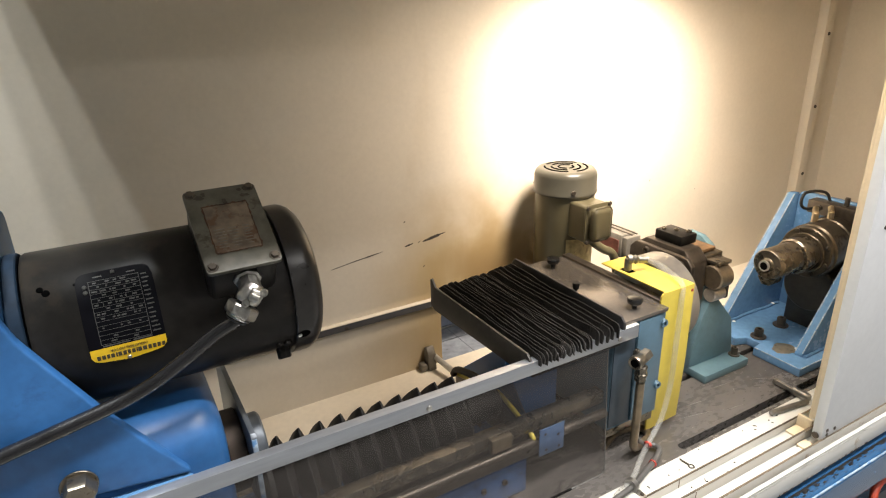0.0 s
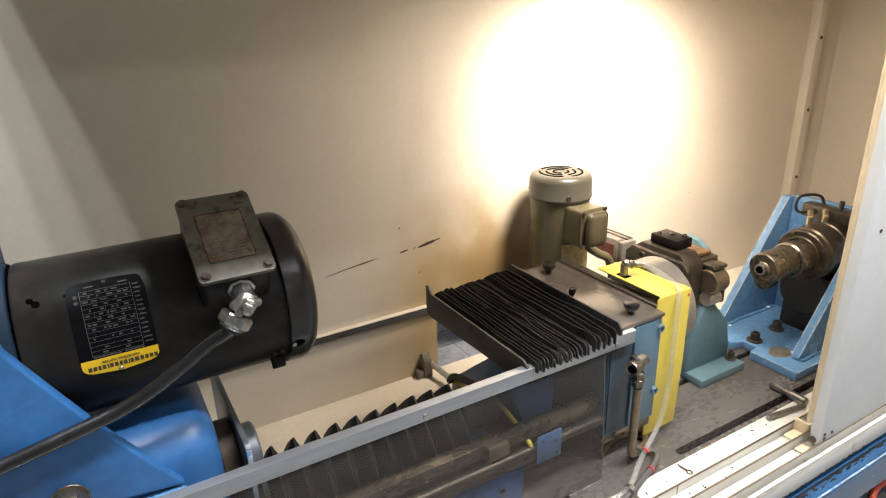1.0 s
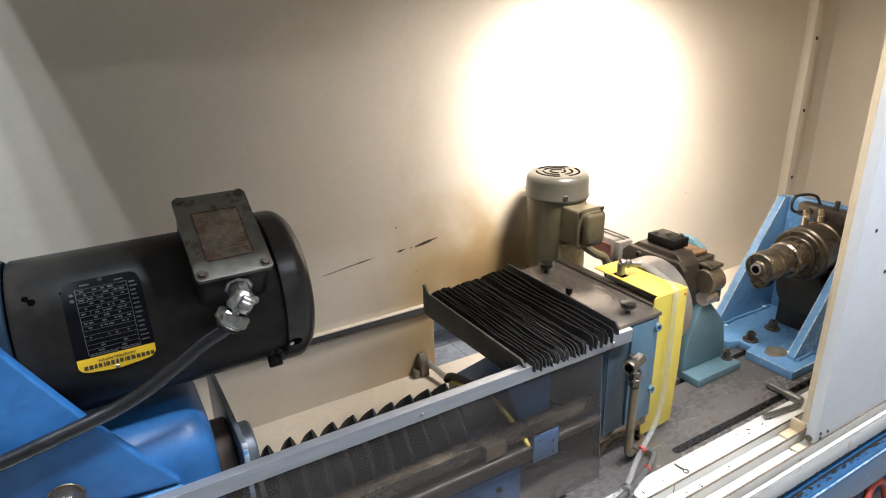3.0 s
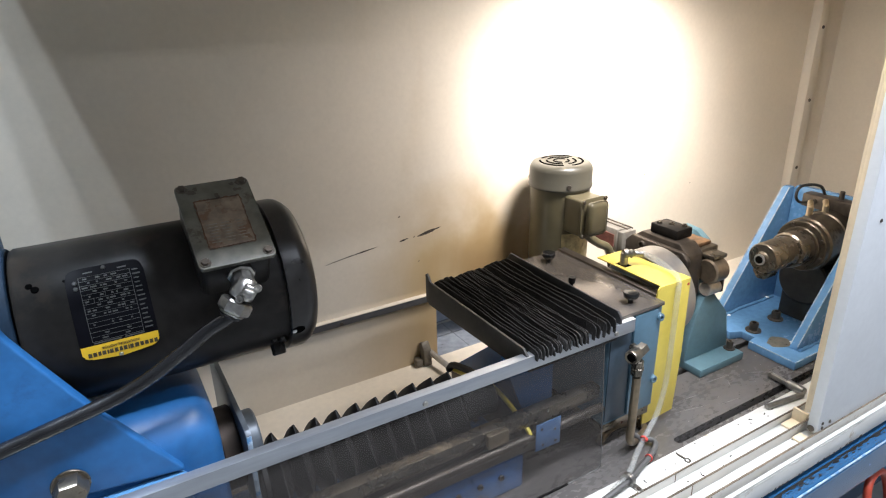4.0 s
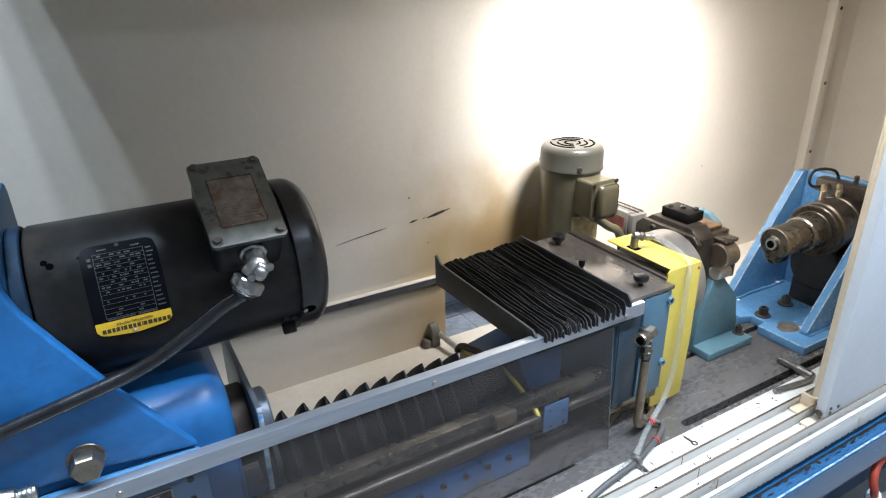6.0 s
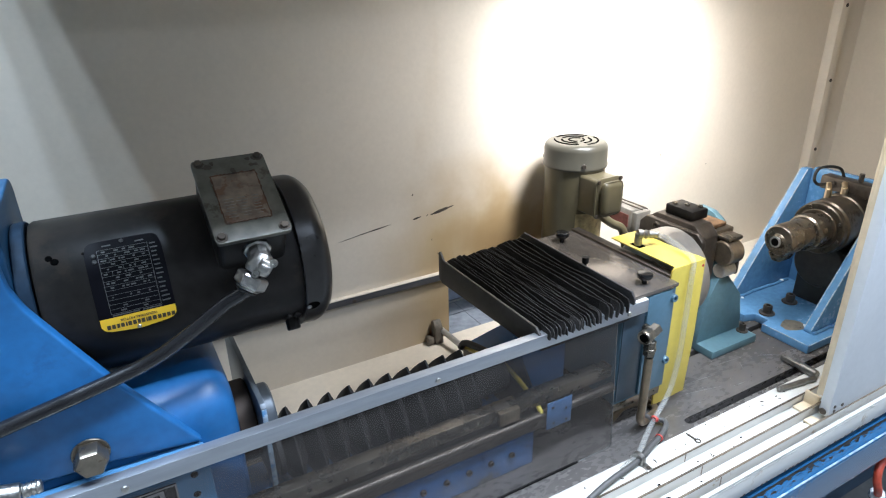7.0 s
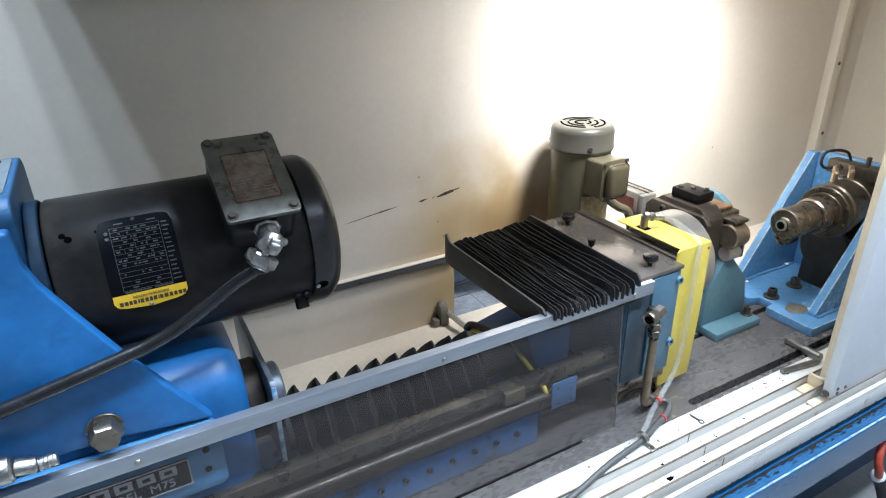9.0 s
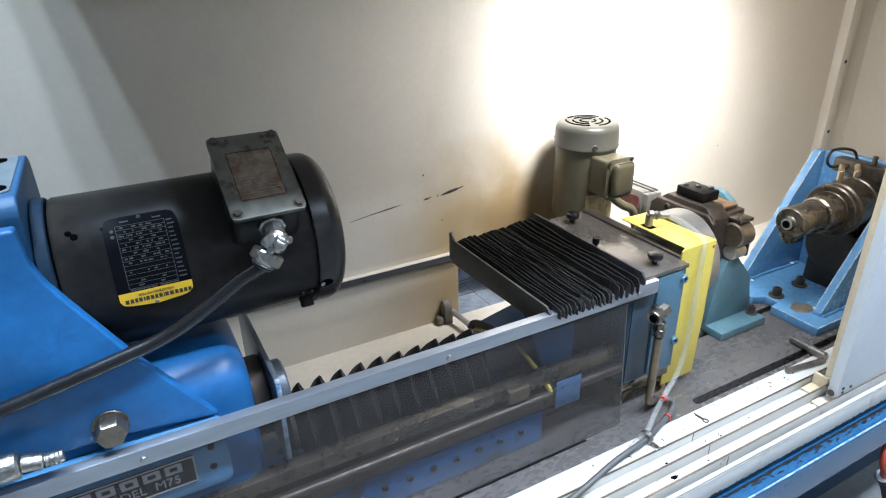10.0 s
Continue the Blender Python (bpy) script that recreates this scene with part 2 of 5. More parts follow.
def oil_stain(m):
    """Yellow-brown oil runs low on the wall beside the way cover, and faint streaks down the sheet."""
    nt = m.node_tree
    link = nt.links.new
    bsdf = nt.nodes["Principled BSDF"]
    base = bsdf.inputs["Base Color"].links[0].from_socket
    co = nt.nodes.new("ShaderNodeTexCoord")
    xyz = nt.nodes.new("ShaderNodeSeparateXYZ")
    link(co.outputs["Object"], xyz.inputs[0])

    def ramp(socket, lo, hi):
        n = nt.nodes.new("ShaderNodeMapRange")
        n.interpolation_type = "SMOOTHSTEP"
        n.inputs["From Min"].default_value, n.inputs["From Max"].default_value = lo, hi
        link(socket, n.inputs["Value"])
        return n.outputs[0]

    def times(a, b):
        n = nt.nodes.new("ShaderNodeMath")
        n.operation = "MULTIPLY"
        link(a, n.inputs[0]), link(b, n.inputs[1])
        return n.outputs[0]

    mapping = nt.nodes.new("ShaderNodeMapping")
    mapping.inputs["Scale"].default_value = (4.0, 1.0, 0.9)
    link(co.outputs["Object"], mapping.inputs[0])
    runs = nt.nodes.new("ShaderNodeTexNoise")
    runs.inputs["Scale"].default_value, runs.inputs["Detail"].default_value = 3.0, 6.0
    link(mapping.outputs[0], runs.inputs["Vector"])
    soft = nt.nodes.new("ShaderNodeTexNoise")
    soft.inputs["Scale"].default_value, soft.inputs["Detail"].default_value = 5.0, 4.0
    link(co.outputs["Object"], soft.inputs["Vector"])
    low = nt.nodes.new("ShaderNodeMath")
    low.operation, low.inputs[1].default_value = "MULTIPLY_ADD", 0.30
    link(soft.outputs["Fac"], low.inputs[0])
    flip = nt.nodes.new("ShaderNodeMath")
    flip.operation, flip.inputs[0].default_value = "SUBTRACT", 1.13
    link(xyz.outputs["Z"], flip.inputs[1])
    link(flip.outputs[0], low.inputs[2])
    beside = times(ramp(xyz.outputs["X"], 0.50, 0.86), ramp(xyz.outputs["X"], 1.34, 1.18))
    area = times(times(beside, ramp(low.outputs[0], 0.10, 0.36)), ramp(runs.outputs["Fac"], -0.50, 0.62))
    streak = times(times(ramp(xyz.outputs["X"], 0.35, 0.75), ramp(xyz.outputs["X"], 1.2, 0.95)), ramp(runs.outputs["Fac"], 0.52, 0.80))
    faint = nt.nodes.new("ShaderNodeMath")
    faint.operation, faint.inputs[1].default_value = "MULTIPLY", 0.18
    link(streak, faint.inputs[0])
    both = nt.nodes.new("ShaderNodeMath")
    both.operation = "MAXIMUM"
    link(area, both.inputs[0]), link(faint.outputs[0], both.inputs[1])
    mix = nt.nodes.new("ShaderNodeMix")
    mix.data_type = "RGBA"
    link(both.outputs[0], mix.inputs["Factor"])
    link(base, mix.inputs[6])
    mix.inputs[7].default_value = (0.42, 0.305, 0.150, 1)
    # a second, browner tone close to the pump
    deep = times(times(times(ramp(xyz.outputs["X"], 0.74, 1.02), ramp(xyz.outputs["X"], 1.30, 1.16)), ramp(low.outputs[0], 0.16, 0.46)), ramp(soft.outputs["Fac"], 0.10, 0.55))
    brown = nt.nodes.new("ShaderNodeMix")
    brown.data_type = "RGBA"
    link(deep, brown.inputs["Factor"])
    link(mix.outputs[2], brown.inputs[6])
    brown.inputs[7].default_value = (0.25, 0.165, 0.075, 1)
    link(brown.outputs[2], bsdf.inputs["Base Color"])


oil_stain(WALLCREAM)


def clear(name, color, rough, mixture, haze=(0.30, 0.30, 0.30)):
    """Clear plastic: mostly see-through, with real surface gloss."""
    m = bpy.data.materials.new(name)
    m.use_nodes = True
    nt = m.node_tree
    out = nt.nodes["Material Output"]
    see = nt.nodes.new("ShaderNodeBsdfTransparent")
    see.inputs[0].default_value = (*color, 1)
    film = nt.nodes.new("ShaderNodeBsdfPrincipled")
    film.inputs["Base Color"].default_value = (*haze, 1)
    film.inputs["Roughness"].default_value = rough
    film.inputs["Specular IOR Level"].default_value = 0.25
    smear = nt.nodes.new("ShaderNodeTexNoise")
    smear.inputs["Scale"].default_value, smear.inputs["Detail"].default_value = 7.0, 6.0
    co = nt.nodes.new("ShaderNodeTexCoord")
    mapping = nt.nodes.new("ShaderNodeMapping")
    mapping.inputs["Scale"].default_value = (0.5, 1, 1.6)
    nt.links.new(co.outputs["Object"], mapping.inputs[0])
    nt.links.new(mapping.outputs[0], smear.inputs["Vector"])
    fac = nt.nodes.new("ShaderNodeMapRange")
    fac.inputs["From Min"].default_value, fac.inputs["From Max"].default_value = 0.3, 0.7
    fac.inputs["To Min"].default_value, fac.inputs["To Max"].default_value = mixture * 0.6, mixture * 1.4
    nt.links.new(smear.outputs["Fac"], fac.inputs["Value"])
    mix = nt.nodes.new("ShaderNodeMixShader")
    nt.links.new(fac.outputs[0], mix.inputs[0])
    nt.links.new(see.outputs[0], mix.inputs[1])
    nt.links.new(film.outputs[0], mix.inputs[2])
    nt.links.new(mix.outputs[0], out.inputs[0])
    return m


PLEXI = clear("dirty_clear_acrylic", (0.98, 0.97, 0.96), 0.22, 0.27, (0.068, 0.062, 0.057))
HOSECLEAR = clear("clear_vinyl", (0.90, 0.90, 0.88), 0.10, 0.17, (0.78, 0.78, 0.75))

# ---- mesh helpers ----


def box(lo, hi, bevel=0.0, seg=2):
    bm = bmesh.new()
    lo, hi = Vector(lo), Vector(hi)
    bmesh.ops.create_cube(bm, size=1.0, matrix=Matrix.Translation((lo + hi) / 2) @ Matrix.Diagonal((*(hi - lo), 1)))
    if bevel:
        bmesh.ops.bevel(bm, geom=bm.edges[:], offset=bevel, segments=seg, profile=0.5, affect="EDGES")
    return bm


def axis_matrix(p0, p1):
    p0, p1 = Vector(p0), Vector(p1)
    return Matrix.Translation(p0) @ (p1 - p0).to_track_quat("Z", "Y").to_matrix().to_4x4()


def lathe(profile, p0, p1, seg=48):
    """A turned solid: profile of (radius, height) from p0 along the axis to p1, closed on the axis."""
    bm = bmesh.new()
    m = axis_matrix(p0, p1)
    rings = []
    for r, h in profile:
        if r < 1e-6:
            rings.append([bm.verts.new(m @ Vector((0, 0, h)))])
        else:
            rings.append([bm.verts.new(m @ Vector((r * math.cos(2 * math.pi * i / seg), r * math.sin(2 * math.pi * i / seg), h))) for i in range(seg)])
    for a, b in zip(rings, rings[1:]):
        for i in range(seg):
            j = (i + 1) % seg
            if len(a) == 1 and len(b) == 1:
                continue
            if len(a) == 1:
                bm.faces.new((a[0], b[j], b[i]))
            elif len(b) == 1:
                bm.faces.new((a[i], a[j], b[0]))
            else:
                bm.faces.new((a[i], a[j], b[j], b[i]))
    for ends in (rings[0], rings[-1]):
        if len(ends) > 1:
            bm.faces.new(ends)
    bmesh.ops.recalc_face_normals(bm, faces=bm.faces[:])
    return bm


def rod(p0, p1, r, bevel=0.0, seg=32):
    length = (Vector(p1) - Vector(p0)).length
    b = bevel
    profile = [(0, 0), (r - b, 0), (r, b), (r, length - b), (r - b, length), (0, length)] if b else [(0, 0), (r, 0), (r, length), (0, length)]
    return lathe(profile, p0, p1, seg)


def sweep(points, r, seg=12, steps=8, closed_ends=True):
    """A round hose through points, rounded between them."""
    pts = [Vector(p) for p in points]
    ext = [pts[0] * 2 - pts[1]] + pts + [pts[-1] * 2 - pts[-2]]
    line = []
    for a, b, c, d in zip(ext, ext[1:], ext[2:], ext[3:]):
        for i in range(steps):
            t = i / steps
            line.append(0.5 * (2 * b + (c - a) * t + (2 * a - 5 * b + 4 * c - d) * t * t + (3 * b - a - 3 * c + d) * t ** 3))
    line.append(pts[-1])
    bm = bmesh.new()
    rings = []
    up = Vector((0.13, 0.31, 0.94)).normalized()
    for i, p in enumerate(line):
        way = (line[min(i + 1, len(line) - 1)] - line[max(i - 1, 0)]).normalized()
        side = way.cross(up).normalized()
        up = side.cross(way).normalized()
        rings.append([bm.verts.new(p + r * (math.cos(2 * math.pi * k / seg) * side + math.sin(2 * math.pi * k / seg) * up)) for k in range(seg)])
    for a, b in zip(rings, rings[1:]):
        for k in range(seg):
            bm.faces.new((a[k], a[(k + 1) % seg], b[(k + 1) % seg], b[k]))
    if closed_ends:
        bm.faces.new(rings[0]), bm.faces.new(rings[-1])
    bmesh.ops.recalc_face_normals(bm, faces=bm.faces[:])
    return bm


def slab(poly, axis, lo, hi, bevel=0.0, seg=2):
    """A plate: the polygon's two coordinates are those left over by axis, in xyz order, and it reaches from lo to hi on axis."""
    k = "xyz".index(axis)
    bm = bmesh.new()

    def at(p, h):
        q = list(p)
        q.insert(k, h)
        return Vector(q)

    a = [bm.verts.new(at(p, lo)) for p in poly]
    b = [bm.verts.new(at(p, hi)) for p in poly]
    n = len(poly)
    bm.faces.new(a), bm.faces.new(b)
    for i in range(n):
        bm.faces.new((a[i], a[(i + 1) % n], b[(i + 1) % n], b[i]))
    bmesh.ops.recalc_face_normals(bm, faces=bm.faces[:])
    if bevel:
        bmesh.ops.bevel(bm, geom=bm.edges[:], offset=bevel, segments=seg, profile=0.5, affect="EDGES", clamp_overlap=True)
    return bm


def rounded(x0, y0, x1, y1, r, n=5):
    """The outline of a rectangle with round corners."""
    out = []
    for cx, cy, start in ((x1 - r, y1 - r, 0), (x0 + r, y1 - r, 90), (x0 + r, y0 + r, 180), (x1 - r, y0 + r, 270)):
        for i in range(n + 1):
            a = radians(start + 90 * i / n)
            out.append((cx + r * math.cos(a), cy + r * math.sin(a)))
    return out


def join(*many):
    """Several bmeshes of one part into one."""
    bm = many[0]
    for other in many[1:]:
        me = bpy.data.meshes.new("joined")
        other.to_mesh(me)
        other.free()
        bm.from_mesh(me)
        bpy.data.meshes.remove(me)
    return bm


def moved(bm, m):
    bmesh.ops.transform(bm, matrix=m, verts=bm.verts[:])
    return bm


def mesh_object(name, bm, material, smooth=40):
    me = bpy.data.meshes.new(name)
    bm.to_mesh(me)
    bm.free()
    me.materials.append(material)
    if smooth:
        me.shade_smooth()
        me.set_sharp_from_angle(angle=radians(smooth))
    return new(name, me)


def part(name, bm, material, parent, label=""):
    ob = mesh_object(name, bm, material)
    ob.parent = parent
    ob.matrix_parent_inverse = parent.matrix_world.inverted()
    if label:
        tagged(ob, label)
    return ob


def thing(name, at, label, category, group="", kind=""):
    ob = new(name)
    ob.empty_display_size = 0.05
    ob.matrix_world = Matrix.Translation(at)
    return tagged(ob, label, category, group, kind)


def single(name, bm, material, label, category, group="", kind=""):
    return tagged(mesh_object(name, bm, material), label, category, group, kind)


def hexhead(p0, p1, r, socket=True):
    """A bolt head; socket heads are round with a recess, others six-sided."""
    length = (Vector(p1) - Vector(p0)).length
    if socket:
        return lathe([(0, 0), (r, 0), (r, length * 0.9), (r * 0.9, length), (r * 0.5, length), (r * 0.45, length * 0.5), (0, length * 0.5)], p0, p1, 20)
    return lathe([(0, 0), (r, 0), (r, length * 0.85), (r * 0.88, length), (0, length)], p0, p1, 6)


def words(name, body, size, m, material, parent):
    """Flat lettering with the built-in font, standing a hair off its plate."""
    data = bpy.data.curves.new(name, "FONT")
    data.body, data.size, data.extrude, data.align_x, data.align_y = body, size, 0.0003, "CENTER", "CENTER"
    tmp = bpy.data.objects.new(name, data)
    me = bpy.data.meshes.new_from_object(tmp)
    bpy.data.objects.remove(tmp)
    me.materials.clear()
    me.materials.append(material)
    me.transform(m)
    ob = new(name, me)
    ob.parent = parent
    ob.matrix_parent_inverse = parent.matrix_world.inverted()
    return ob


# ---- the shop that closes the place ----
BEDZ = 0.602
WALLY = 1.517
single("floor", box((-5, -8.5, -0.1), (7, 3.2, 0.0)), CONCRETE, "grey concrete shop floor", "floor", kind="structure")
single("ceiling", box((-5, -8.5, 4.5), (7, 3.2, 4.6)), CEILCOL, "pale painted shop ceiling", "ceiling", kind="structure")
for wall_name, lo, hi in (("wall_south", (-5, -8.6, 0), (7, -8.5, 4.5)), ("wall_north", (-5, 3.2, 0), (7, 3.3, 4.5)), ("wall_west", (-5.1, -8.6, 0), (-5, 3.3, 4.5)), ("wall_east", (7, -8.6, 0), (7.1, 3.3, 4.5))):
    single(wall_name, box(lo, hi), SHOPWALL, "plain pale shop wall", "wall", kind="structure")

# ---- the machine enclosure ----
RIGHTX = 2.76
single("enclosure_wall_back", join(box((-1.6, WALLY, 0.826), (RIGHTX + 0.03, WALLY + 0.03, 2.17)), box((-1.6, WALLY, 0.56), (0.835, WALLY + 0.03, 0.826)), box((1.30, WALLY, 0.50), (RIGHTX + 0.03, WALLY + 0.03, 0.826))), WALLCREAM, "cream painted sheet metal enclosure back wall, oil stained", "wall", kind="structure")
back_wall = bpy.data.objects["enclosure_wall_back"]


def scuff(x0, z0, x1, z1, width, seed):
    """A dark tapered scrape in the wall's paint."""
    rng = random.Random(seed)
    a, b = Vector((x0, z0)), Vector((x1, z1))
    side = Vector((-(b - a).y, (b - a).x)).normalized()
    top, low = [], []
    for k in range(9):
        t = k / 8
        w = width * math.sin(math.pi * min(1, 0.06 + 0.94 * t)) ** 0.7 * rng.uniform(0.5, 1.0)
        p = a + (b - a) * t
        top.append(tuple(p + side * w / 2)), low.append(tuple(p - side * w / 2))
    part("scuff", slab(low + top[::-1], "y", WALLY - 0.0006, WALLY - 0.0001), DIRT, back_wall)


scuff(0.496, 0.985, 0.590, 0.999, 0.0022, 1)
scuff(0.555, 0.994, 0.655, 1.006, 0.0040, 2)
scuff(0.722, 1.006, 0.750, 1.011, 0.0070, 3)
scuff(0.766, 1.008, 0.772, 1.014, 0.0040, 4)
scuff(0.780, 1.010, 0.860, 1.025, 0.0100, 5)
scuff(0.722, 1.078, 0.727, 1.083, 0.0050, 6)
for k, (x, z) in enumerate(((1.70, 1.05), (1.95, 0.98), (0.30, 1.20), (0.78, 0.93), (0.80, 0.88))):
    scuff(x, z, x + 0.004, z + 0.004, 0.0035, 20 + k)
single("enclosure_wall_right", box((RIGHTX, 0.70, 0.50), (RIGHTX + 0.03, WALLY, 2.17)), CREAM, "cream painted sheet metal enclosure end wall", "wall", kind="structure")
single("enclosure_roof", box((-0.185, 0.72, 2.17), (RIGHTX + 0.03, WALLY + 0.03, 2.20)), CREAM, "cream sheet metal enclosure roof", "roof", kind="structure")
# Unseen fascia, added to keep the far row's light off the back wall.
single("unseen_header_blocker", box((-0.185, 0.70, 1.80), (RIGHTX + 0.03, 0.7195, 2.20)), CREAM, "unseen cream panel added to keep shop light off the back wall", "panel", kind="structure")
# Unseen hood round the work lamp, added to darken the wall's top band.
lamp = thing("unseen_lamp_hood", (1.27, 1.02, 2.17), "unseen cream sheet metal hood that cuts the work lamp's light", "lamp")
part("hood_top", box((0.62, 0.86, 2.085), (1.92, 1.205, 2.09)), CREAM, lamp)
part("front_lip", box((0.62, 1.2, 1.83), (1.92, 1.205, 2.0845)), CREAM, lamp)
part("bracket", box((1.0, 0.98, 2.0905), (1.04, 1.06, 2.1695), 0.002), CREAM, lamp)
part("bracket", box((1.5, 0.98, 2.0905), (1.54, 1.06, 2.1695), 0.002), CREAM, lamp)
single("recess_panel", join(box((0.835, 1.72, 0.50), (1.30, 1.74, 0.84)), box((0.80, WALLY + 0.031, 0.838), (1.33, 1.74, 0.85))), SHADEBLUE, "blue-grey panel in the recess behind the wall", "panel", kind="structure")
recess = bpy.data.objects["recess_panel"]
for x in (0.93, 1.03, 1.13, 1.23):
    part("seam", box((x, 1.714, 0.59), (x + 0.012, 1.7195, 0.835), 0.001), STEEL, recess)
for z in (0.66, 0.75):
    part("seam", box((0.836, 1.712, z), (1.30, 1.7135, z + 0.006), 0.0005), PRINT, recess)
single("tray_floor", box((-1.6, 1.285, 0.55), (RIGHTX, WALLY, 0.588)), CREAM_TRAY, "cream painted chip tray floor, stained", "tray", kind="structure")
single("recess_floor", box((0.836, WALLY, 0.55), (1.299, 1.719, 0.588)), RECESSGREY, "blue-grey recess floor", "tray", kind="structure")
recess_floor = bpy.data.objects["recess_floor"]
part("edge_strip", box((0.837, 1.699, 0.5882), (1.298, 1.706, 0.592), 0.001), STEEL, recess_floor)
for y in (1.622,):
    part("joint", box((0.837, y, 0.5882), (1.298, y + 0.004, 0.5892)), RECESSJOINT, recess_floor)
for x in (0.955, 1.075):
    part("joint", box((x, WALLY + 0.002, 0.5882), (x + 0.003, 1.698, 0.5887)), RECESSJOINT, recess_floor)
trim = thing("corner_trim", (2.63, WALLY, 0.6), "cream corner strip screwed to the enclosure wall", "trim", kind="structure")
part("strip", box((2.546, WALLY - 0.038, 0.59), (2.594, WALLY - 0.0005, 2.165), 0.001), CREAM, trim)
for z in (0.957, 1.236, 1.515, 1.79, 2.07):
    part("screw", rod((2.572, WALLY - 0.038, z), (2.572, WALLY - 0.042, z), 0.007, 0.001, 12), DARKSTEEL, trim)
rail = thing("wall_rail", (0.0, WALLY, 0.81), "grey flat bar screwed along the back wall", "rail")
part("bar", box((-1.2, WALLY - 0.016, 0.798), (0.834, WALLY - 0.0005, 0.818), 0.001), GREYBAR, rail)
part("ledge", box((-1.2, WALLY - 0.018, 0.8185), (0.834, WALLY - 0.0005, 0.8215), 0.0006), CREAM, rail, "cream ledge")
for x in (-0.3, 0.10, 0.52):
    part("screw", rod((x, WALLY - 0.016, 0.806), (x, WALLY - 0.020, 0.806), 0.006, 0.001, 12), DARKSTEEL, rail)

# ---- bed, track and door ----
bed = thing("machine_bed", (0.8, 1.0, 0.3), "oily grey cast iron machine bed with slots", "machine bed")
arc = [(1.138 + 0.011 * math.cos(radians(a)), 0.825 + 0.011 * math.sin(radians(a))) for a in range(-90, -271, -30)]
front_poly = [(-1.2, 0.80), (2.6, 0.80), (2.6, 0.814), (1.138, 0.814)] + arc[1:-1] + [(1.138, 0.836), (2.6, 0.836), (2.6, 1.022), (-1.2, 1.022)]
part("front_table", slab(front_poly, "z", 0.575, BEDZ), BED, bed)
part("rear_table", box((-1.2, 1.042, 0.575), (2.6, 1.284, BEDZ), 0.002), BED, bed)
# Black sheet under the table: the slots' deep shade put into its colour.
part("slot_shade_floor", box((-1.2, 0.801, 0.56), (2.6, 1.283, 0.5745)), SHADEGREASE, bed)
part("casting", box((-1.2, 0.606, 0.382), (2.6, 1.283, 0.497), 0.012, 4), BEDBLUE, bed, "blue painted casting ledge")
part("base", box((-1.2, 0.76, 0.0), (2.6, 1.283, 0.3815), 0.004), BEDBLUE, bed)
# Pale rod painted as the gloss highlight along the ledge's edge.
part("worn_highlight_edge", rod((-1.2, 0.6088, 0.4942), (2.6, 0.6088, 0.4942), 0.0024, 0, 8), WORNLITBLUE, bed, "pale line painted as the ledge edge's highlight")
part("grime_strip", box((-1.2, 0.6345, 0.4971), (2.6, 0.6399, 0.4975)), GRIMEBLACK, bed)
random.seed(33)
for i in range(240):
    x, y = random.uniform(0.80, 2.15), 0.638 - 0.026 * random.random() ** 2.0
    r = random.uniform(0.0015, 0.0075) * (0.35 if y < 0.622 else 0.8 if y < 0.630 else 1.2)
    part("dirt_spot", slab([(x + r * math.cos(radians(a)) * random.uniform(0.8, 2.4), min(y + r * 0.7 * math.sin(radians(a)) * random.uniform(0.4, 1.1), 0.6398)) for a in range(0, 360, 51)], "z", 0.4976 + i * 0.000002, 0.4979 + i * 0.000002), GRIMEBLACK, bed)
# Near-black filler below the table, coloured for the shade in there.
part("web", box((-1.2, 0.80, 0.4975), (2.6, 1.283, 0.5595)), SHADEGREASE, bed)

SILL = mat("stained_sill_paint", (0.60, 0.585, 0.535), 0.42, vary=0.10, scale=7, fine=70, bump=0.03, stretch=(0.12, 1, 1), wear=(0.40, 0.325, 0.225), wear_at=0.62, wear_scale=9)
# Stained sill paint; the shade of the fins' front faces is in its colour.
SILLFACE = mat("shaded_stained_sill_paint", (0.46, 0.44, 0.39), 0.5, vary=0.12, scale=9, stretch=(0.15, 1, 1), wear=(0.26, 0.20, 0.13), wear_at=0.60, wear_scale=14)
SILLDIRT = mat("brown_sill_grime", (0.15, 0.112, 0.072), 0.7, vary=0.5, scale=40, stretch=(0.2, 1, 1))
random.seed(17)
for x0, y0, x1, y1 in ((1.22, 0.905, 1.33, 0.880), (1.27, 0.935, 1.36, 0.925), (1.40, 0.955, 1.50, 0.945), (1.36, 0.865, 1.42, 0.858), (1.55, 0.925, 1.60, 0.900), (1.17, 0.945, 1.21, 0.950), (1.45, 0.905, 1.47, 0.930)):
    side = Vector((y0 - y1, x1 - x0)).normalized() * random.uniform(0.0006, 0.0013)
    part("scratch", slab([(x0, y0), (x0 * 0.5 + x1 * 0.5 + side.x, y0 * 0.5 + y1 * 0.5 + side.y), (x1, y1), (x0 * 0.5 + x1 * 0.5 - side.x, y0 * 0.5 + y1 * 0.5 - side.y)], "z", BEDZ + 0.0001, BEDZ + 0.0005), STEEL, bed, "bright scratch")
for i in range(60):
    x, y, r = random.uniform(1.10, 1.66), random.uniform(0.845, 1.015), random.uniform(0.0008, 0.0026)
    part("metal_chip", slab([(x + r * math.cos(radians(a)) * random.uniform(0.5, 1.6), y + r * math.sin(radians(a)) * random.uniform(0.4, 1.0)) for a in range(0, 360, 60)], "z", BEDZ + 0.0001, BEDZ + 0.0010), random.choice((STEEL, DIRT, GRIMEBLACK)), bed)
track = thing("door_track", (1.0, 0.70, 0.55), "white painted door sill with three guide channels", "door track")
